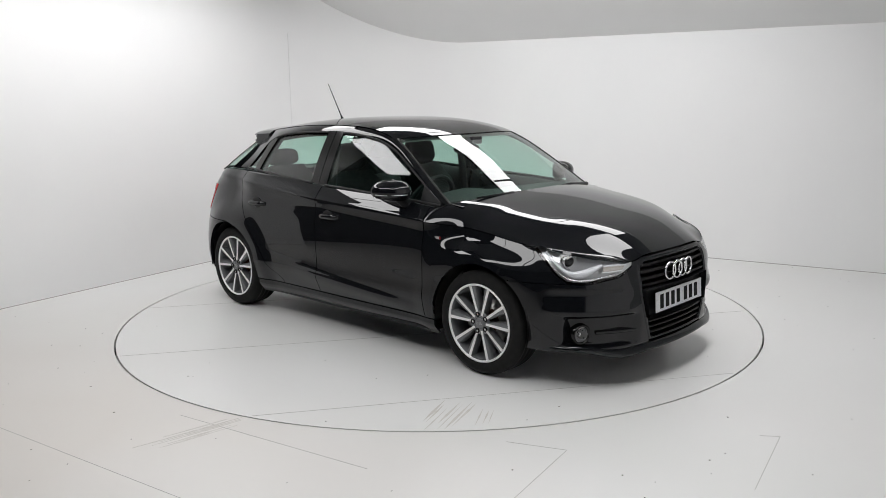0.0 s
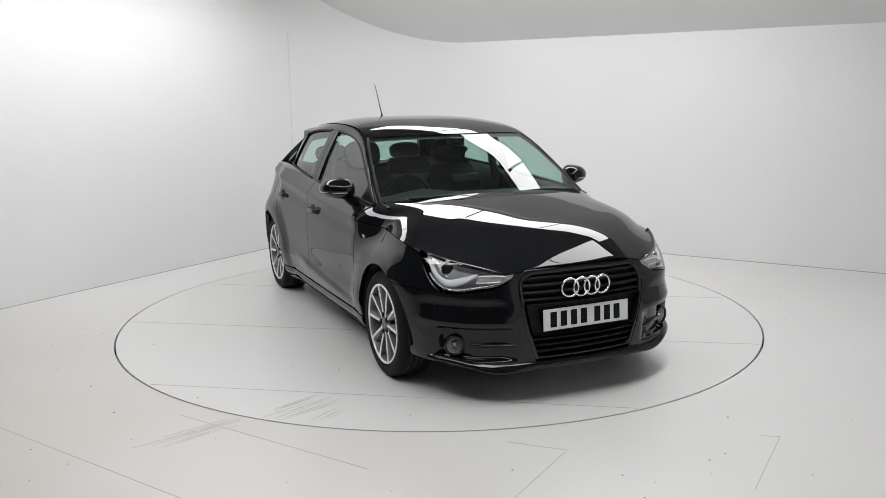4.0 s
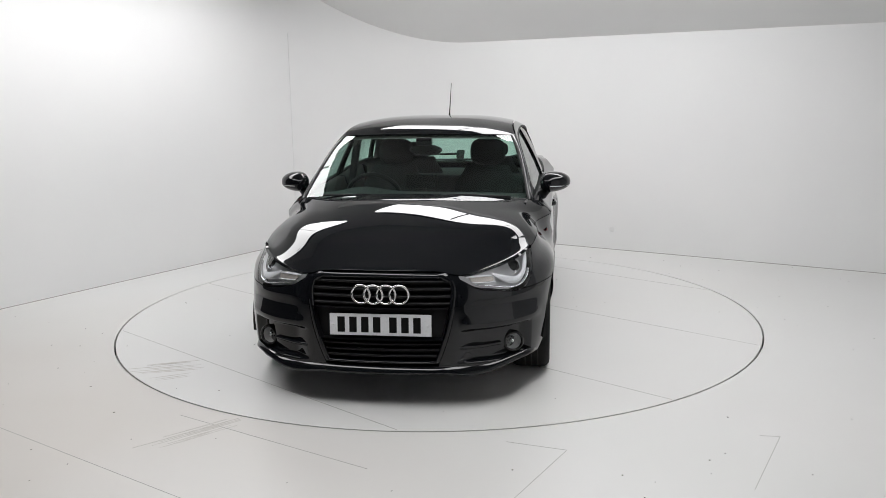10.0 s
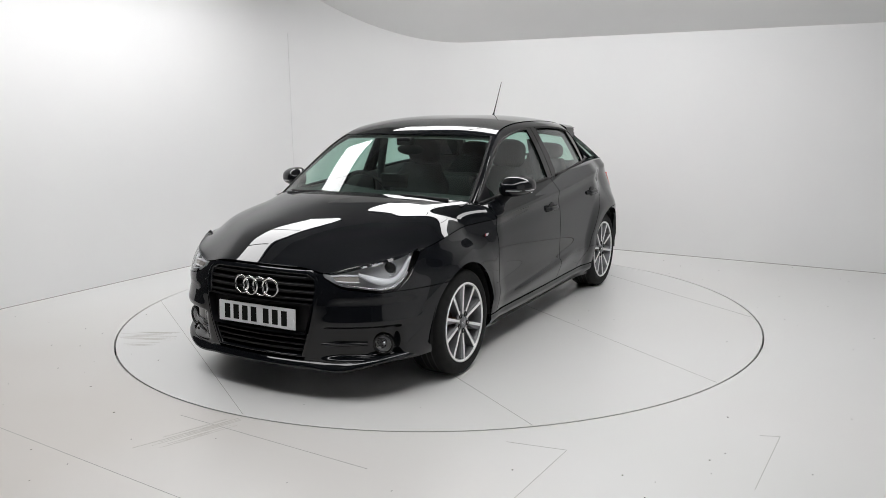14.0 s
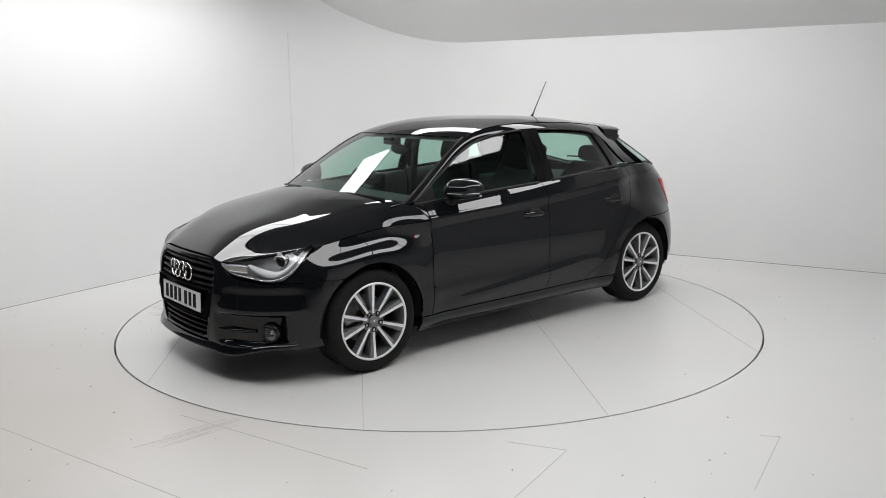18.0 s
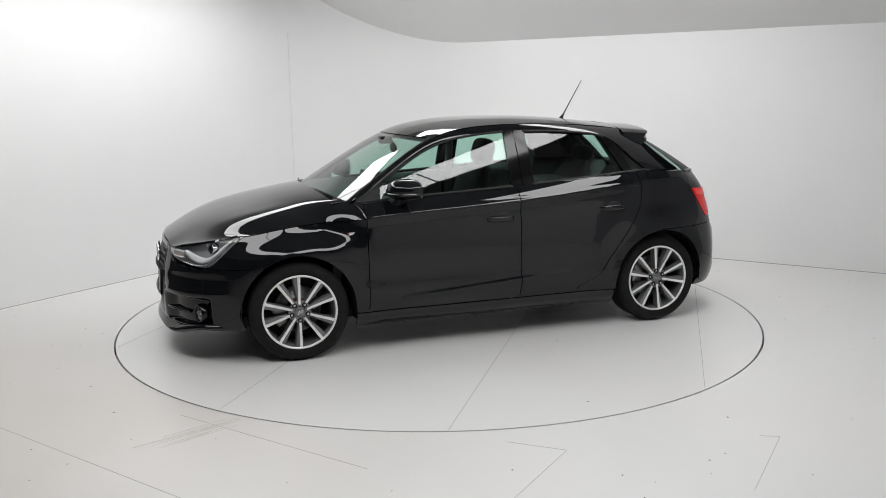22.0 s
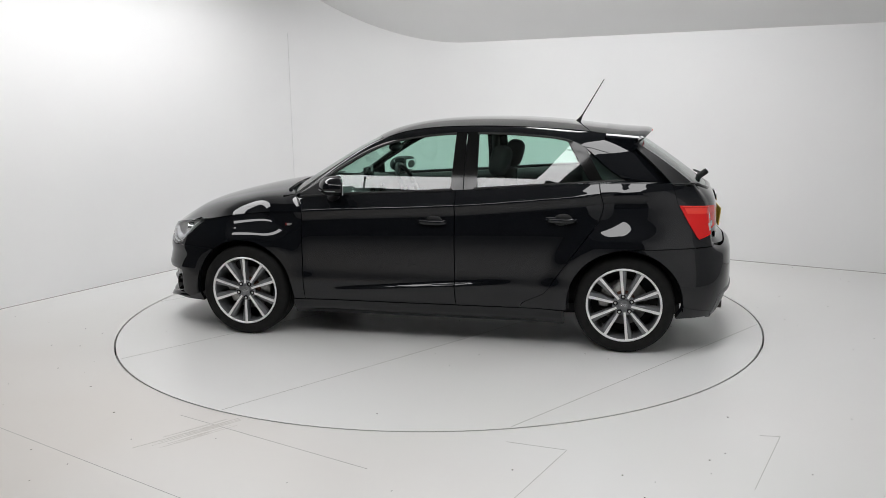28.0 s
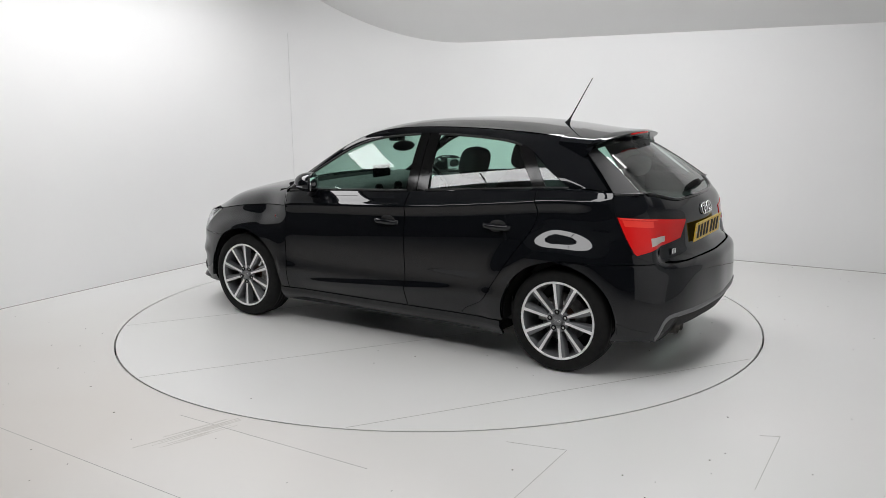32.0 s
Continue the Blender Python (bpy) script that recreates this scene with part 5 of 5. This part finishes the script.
    # rear-view mirror
    bm = bmesh.new()
    bmesh.ops.create_uvsphere(bm, u_segments=24, v_segments=12, radius=1.0)
    bmesh.ops.transform(bm, matrix=pose(0.40, 0.0, 1.200, 0, 10, -8) @ Matrix.Diagonal((0.022, 0.115, 0.038, 1)), verts=bm.verts)
    rv = part("rear_view_mirror", bm, SATIN, car, "black rear-view mirror")
    bm = bmesh.new()
    tube(bm, [(0.405, 0, 1.23), (0.435, 0, 1.275)], 0.014, 8)
    box(bm, 0.42, 0.50, -0.05, 0.05, 1.235, 1.285, 0.01, pose(0, 0, 0))
    part("mirror_stalk", bm, SATIN, rv)

    # seats
    def seat(y, x, rear=False):
        s = new("rear_seat" if rear else "front_seat")
        s.parent = car
        w = 0.25
        bm = bmesh.new()
        box(bm, x - 0.25, x + 0.27, y - w, y + w, 0.40, 0.56, 0.05)
        part("cushion", bm, CLOTH, s)
        bm = bmesh.new()
        lean = 20
        rows = []
        for k in range(13):
            t = k / 12
            h = 0.10 + 0.54 * t
            hw = w * (0.94 + 0.06 * math.sin(math.pi * t)) * (1 - 0.30 * smooth01(0.7, 1.0, t))
            th = 0.080 * (1 - 0.45 * smooth01(0.75, 1.0, t))
            ring = []
            for a in range(16):
                c, n = math.cos(2 * math.pi * a / 16), math.sin(2 * math.pi * a / 16)
                ring.append(bm.verts.new((th * abs(c) ** 0.6 * (1 if c > 0 else -1) + 0.02 * abs(n) ** 4, hw * abs(n) ** 0.6 * (1 if n > 0 else -1), h)))
            rows.append(ring + ring[:1])
        for a, b in zip(rows, rows[1:]):
            for i in range(16):
                bm.faces.new((a[i], a[i + 1], b[i + 1], b[i]))
        bm.faces.new(rows[-1][:16])
        bmesh.ops.transform(bm, matrix=pose(x - 0.24, y, 0.42, 0, -lean, 0), verts=bm.verts)
        part("backrest", bm, CLOTH, s)
        top = Vector((x - 0.24, y, 0.42)) + Vector((-math.sin(math.radians(lean)) * 0.64, 0, math.cos(math.radians(lean)) * 0.64))
        bm = bmesh.new()
        bmesh.ops.create_uvsphere(bm, u_segments=20, v_segments=12, radius=1.0)
        for v in bm.verts:
            v.co = Vector([abs(c) ** 0.65 * (1 if c > 0 else -1) for c in v.co])
        bmesh.ops.transform(bm, matrix=Matrix.Translation(top + Vector((-0.025, 0, 0.11 if not rear else 0.07))) @ pose(0, 0, 0, 0, -14) @ Matrix.Diagonal((0.066, 0.135, 0.100 if not rear else 0.065, 1)), verts=bm.verts)
        part("headrest", bm, CLOTH, s)
        for dy in (-0.05, 0.05):
            bm = bmesh.new()
            tube(bm, [top + Vector((0.0, dy, -0.03)), top + Vector((-0.02, dy, 0.05))], 0.006, 8)
            part("headrest_post", bm, CHROME, s)
    seat(0.355, 0.07)
    seat(-0.355, 0.07)
    for y in (0.33, -0.33):
        seat(y, -0.78, True)
    bm = bmesh.new()
    box(bm, 0.30, -0.35, -0.10, 0.10, 0.24, 0.52, 0.03)
    part("centre_console", bm, TRIM, car)
    for y in (0.66, -0.66):
        bm = bmesh.new()
        tube(bm, [(-0.235, y * 0.93, 1.25), (-0.24, y, 1.0), (-0.24, y * 1.08, 0.5)], 0.03, 6)
        part("pillar_trim", bm, TRIM, car)


def build_fittings(car, fdoors, rdoors, gate, wings, grille):
    # door mirrors
    for side in (1, -1):
        mr = new("door_mirror")
        mr.parent = car
        # rounded shell, blunt behind, thinner towards its root
        bm = bmesh.new()
        bmesh.ops.create_uvsphere(bm, u_segments=40, v_segments=24, radius=1.0)
        for v in bm.verts:
            x, y, z = v.co
            q = v.co.lerp(Vector([abs(c) ** 0.7 * (1 if c > 0 else -1) for c in v.co]), 0.5)
            if q.x < -0.30:
                q.x = -0.30 + (q.x + 0.30) * 0.20
            top = 0.078 if q.z > 0 else 0.062
            k = 1.0 - 0.16 * (q.y + 0.6) if q.y > -0.6 else 1.0
            v.co = Vector((0.560 + q.x * 0.112 - 0.035 * q.y, side * (0.866 + q.y * 0.098), 0.998 + q.z * top * k + 0.004 * q.y))
        if side < 0:
            bmesh.ops.reverse_faces(bm, faces=bm.faces)
        part("housing", bm, PAINT, mr, "glossy black mirror shell")
        bm = bmesh.new()
        pts = [Vector((0.560 + 0.111 * math.cos(a) - 0.035 * math.sin(a), side * (0.866 + 0.097 * math.sin(a)), 0.985)) for a in [math.radians(-50 + 135 * k / 20) for k in range(21)]]
        tube(bm, pts, 0.003, 6)
        part("indicator_strip", bm, DARKLAMP, mr)
        bm = bmesh.new()
        box(bm, -0.002, 0.002, -0.070, 0.070, -0.040, 0.044, 0.0015)
        bmesh.ops.transform(bm, matrix=pose(0.514, 0.868 * side, 0.998, 0, 0, 19 * side), verts=bm.verts)
        part("mirror_pane", bm, MIRRORGLASS, mr, "silvered mirror glass")
        bm = bmesh.new()
        pts = path3([(0.62, 0.755 * side, 0.900), (0.60, 0.782 * side, 0.925), (0.58, 0.812 * side, 0.955), (0.57, 0.835 * side, 0.985)], 8)
        tube(bm, pts, [0.050, 0.046, 0.038, 0.033, 0.030, 0.029, 0.030, 0.033, 0.036], 14)
        part("stalk", bm, SATIN, mr)
        # sail panel where the window starts
        bm = cabin_patch(0.855, lambda z: 0.70 - (z - 0.95) * 0.05, lambda x: BELT.at(x) - 0.004, lambda x: max(WINDOW_TOP.at(x) + 0.004, BELT.at(x)), 6, 6, 0.004, -0.006)
        if side < 0:
            b2 = mirrored(bm)
            bm.free()
            bm = b2
        part("sail_panel", bm, SATIN, mr)
    # handles
    for doors, x, z in ((fdoors, -0.055, 0.785), (rdoors, -0.855, 0.812)):
        bm = bmesh.new()
        rows = []
        for i in range(21):
            t = i / 20
            xx = x + 0.095 - 0.19 * t
            q = hull(u_at(xx), z + 0.006 - 0.004 * t)
            o = 0.036 * (1 - (2 * t - 1) ** 6) - 0.004
            h = 0.019 - 0.005 * (2 * t - 1) ** 2
            rows.append([bm.verts.new((xx, q.y + o * a, q.z + h * b)) for a, b in ((0.45, 1.0), (0.85, 0.85), (1.05, 0.1), (0.9, -0.8), (0.45, -1.0), (0.2, 0))])
            rows[-1].append(rows[-1][0])
        grid_faces(bm, rows)
        outward(bm)
        pair("door_handle", bm, PAINT, doors)
        bm = bmesh.new()
        c = hull(u_at(x - 0.012), z)
        bmesh.ops.create_uvsphere(bm, u_segments=24, v_segments=8, radius=1.0)
        bmesh.ops.transform(bm, matrix=Matrix.Translation(c + Vector((0, -0.003, -0.002))) @ Matrix.Diagonal((0.062, 0.006, 0.046, 1)), verts=bm.verts)
        pair("handle_recess", bm, SEAL, doors)
    # wing badges: small silver plate with a red end
    c = hull(u_at(0.900), 0.751)
    bm = bmesh.new()
    box(bm, -0.030, 0.018, 0.0, 0.004, -0.008, 0.008, 0.001)
    bmesh.ops.translate(bm, vec=c, verts=bm.verts)
    badges = pair("badge", bm, CHROME, wings, "small silver badge", smooth=False)
    bm = bmesh.new()
    box(bm, 0.020, 0.027, 0.0, 0.004, -0.008, 0.008, 0.001)
    bmesh.ops.translate(bm, vec=c, verts=bm.verts)
    pair("badge_end", bm, REDBIT, badges, smooth=False)
    # number plates with plain bars
    for front in (True, False):
        bm = bmesh.new()
        box(bm, 0.0, 0.006, -0.26, 0.26, -0.0555, 0.0555, 0.002)
        if front:
            m = pose(2.012, 0, 0.4355, 0, -3, 0)
        else:
            m = pose(-1.822, 0, 0.768, 0, 6, 180)
        bmesh.ops.transform(bm, matrix=m, verts=bm.verts)
        pl = part("number_plate", bm, PLATEWHITE if front else PLATEYELLOW, grille if front else gate, "white number plate with black bars" if front else "yellow number plate with black bars", smooth=False)
        at = -0.2255
        for k in range(7):
            if k == 4:
                at += 0.022
            bm = bmesh.new()
            box(bm, 0.0062, 0.0072, at + 0.006, at + 0.044, -0.0395, 0.0395)
            bmesh.ops.transform(bm, matrix=m, verts=bm.verts)
            part("plate_bar", bm, CHARS, pl, smooth=False)
            at += 0.061
        for y in (-0.245, 0.245):
            bm = bmesh.new()
            lathe(bm, [(0.0, 0.0085), (0.005, 0.008), (0.006, 0.006)], 12, "X")
            bmesh.ops.transform(bm, matrix=m @ pose(0, y, 0), verts=bm.verts)
            part("plate_screw", bm, PLATEWHITE, pl)
    # plain bars for the model badge on the tailgate
    for a, b in ((0.515, 0.498), (0.482, 0.476)):
        bm = bmesh.new()
        z = 0.696
        q = hull(u_rear((a + b) / 2), z)
        box(bm, q.x - 0.005, q.x + 0.001, min(a, b) - 0.006, max(a, b) + 0.004, z - 0.016, z + 0.016, 0.001)
        part("badge_bar", bm, CHROME, gate, smooth=False)
    # aerial
    bm = bmesh.new()
    base, tip = Vector((-0.901, 0, 1.372)), Vector((-1.068, 0, 1.655))
    foot = path3([base, base + (tip - base) * 0.10, base + (tip - base) * 0.2], 6)
    tube(bm, foot, [0.020, 0.015, 0.011, 0.008, 0.006, 0.005, 0.0045], 12)
    ae = part("aerial", bm, SATIN, car, "black whip aerial")
    bm = bmesh.new()
    tube(bm, [base + (tip - base) * t for t in (0.18, 0.5, 1.0)], [0.0045, 0.0035, 0.0026], 8)
    part("whip", bm, SATIN, ae)
    # wipers
    for y0, y1, x0, x1 in ((0.60, 0.06, 0.975, 1.035), (-0.02, -0.56, 1.050, 0.985)):
        bm = bmesh.new()
        a, b = Vector((x0, y0, 0.950)), Vector((x1, y1, 0.962))
        tube(bm, [a, a.lerp(b, 0.5) + Vector((0.01, 0, 0.014)), b], [0.012, 0.009, 0.006], 8)
        part("wiper", bm, SATIN, car, "black windscreen wiper")
    bm = bmesh.new()
    box(bm, -0.05, 0.05, -0.035, 0.035, -0.014, 0.020, 0.012, pose(-1.722, 0.0, 1.012, 0, 36, 0))
    rw = part("rear_wiper", bm, ROUGHBLACK, gate, "black rear wiper")
    bm = bmesh.new()
    tube(bm, [(-1.725, 0.0, 1.020), (-1.722, -0.15, 1.016), (-1.700, -0.33, 1.016)], [0.011, 0.009, 0.006], 8)
    part("wiper_blade", bm, ROUGHBLACK, rw)


def build_car():
    car = new("car")
    wings, fdoors, rdoors, quarters, gate, rb, bumper, grille = build_body(car)
    build_lamps(car)
    build_wheels(car)
    build_cabin(car)
    build_fittings(car, fdoors, rdoors, gate, wings, grille)
    return tagged(car, "glossy black five-door hatchback with alloy wheels on a turntable", "car")


car = build_car()


def motions():
    """The disc turns steadily and carries the car."""
    disc_rows, car_rows = [], []
    off = Vector((-0.0880, -0.0327, 0))
    for k in range(33):
        t = k * 1.0
        a = math.degrees(-0.78892 - 0.0922935 * t + 0.0774e-3 * (t - 16) ** 2)
        m = pose(0, 0, 0, 0, 0, a)
        disc_rows.append((t, m))
        car_rows.append((t, m @ Matrix.Translation(off)))
    walk(turntable, disc_rows)
    walk(car, car_rows)


motions()
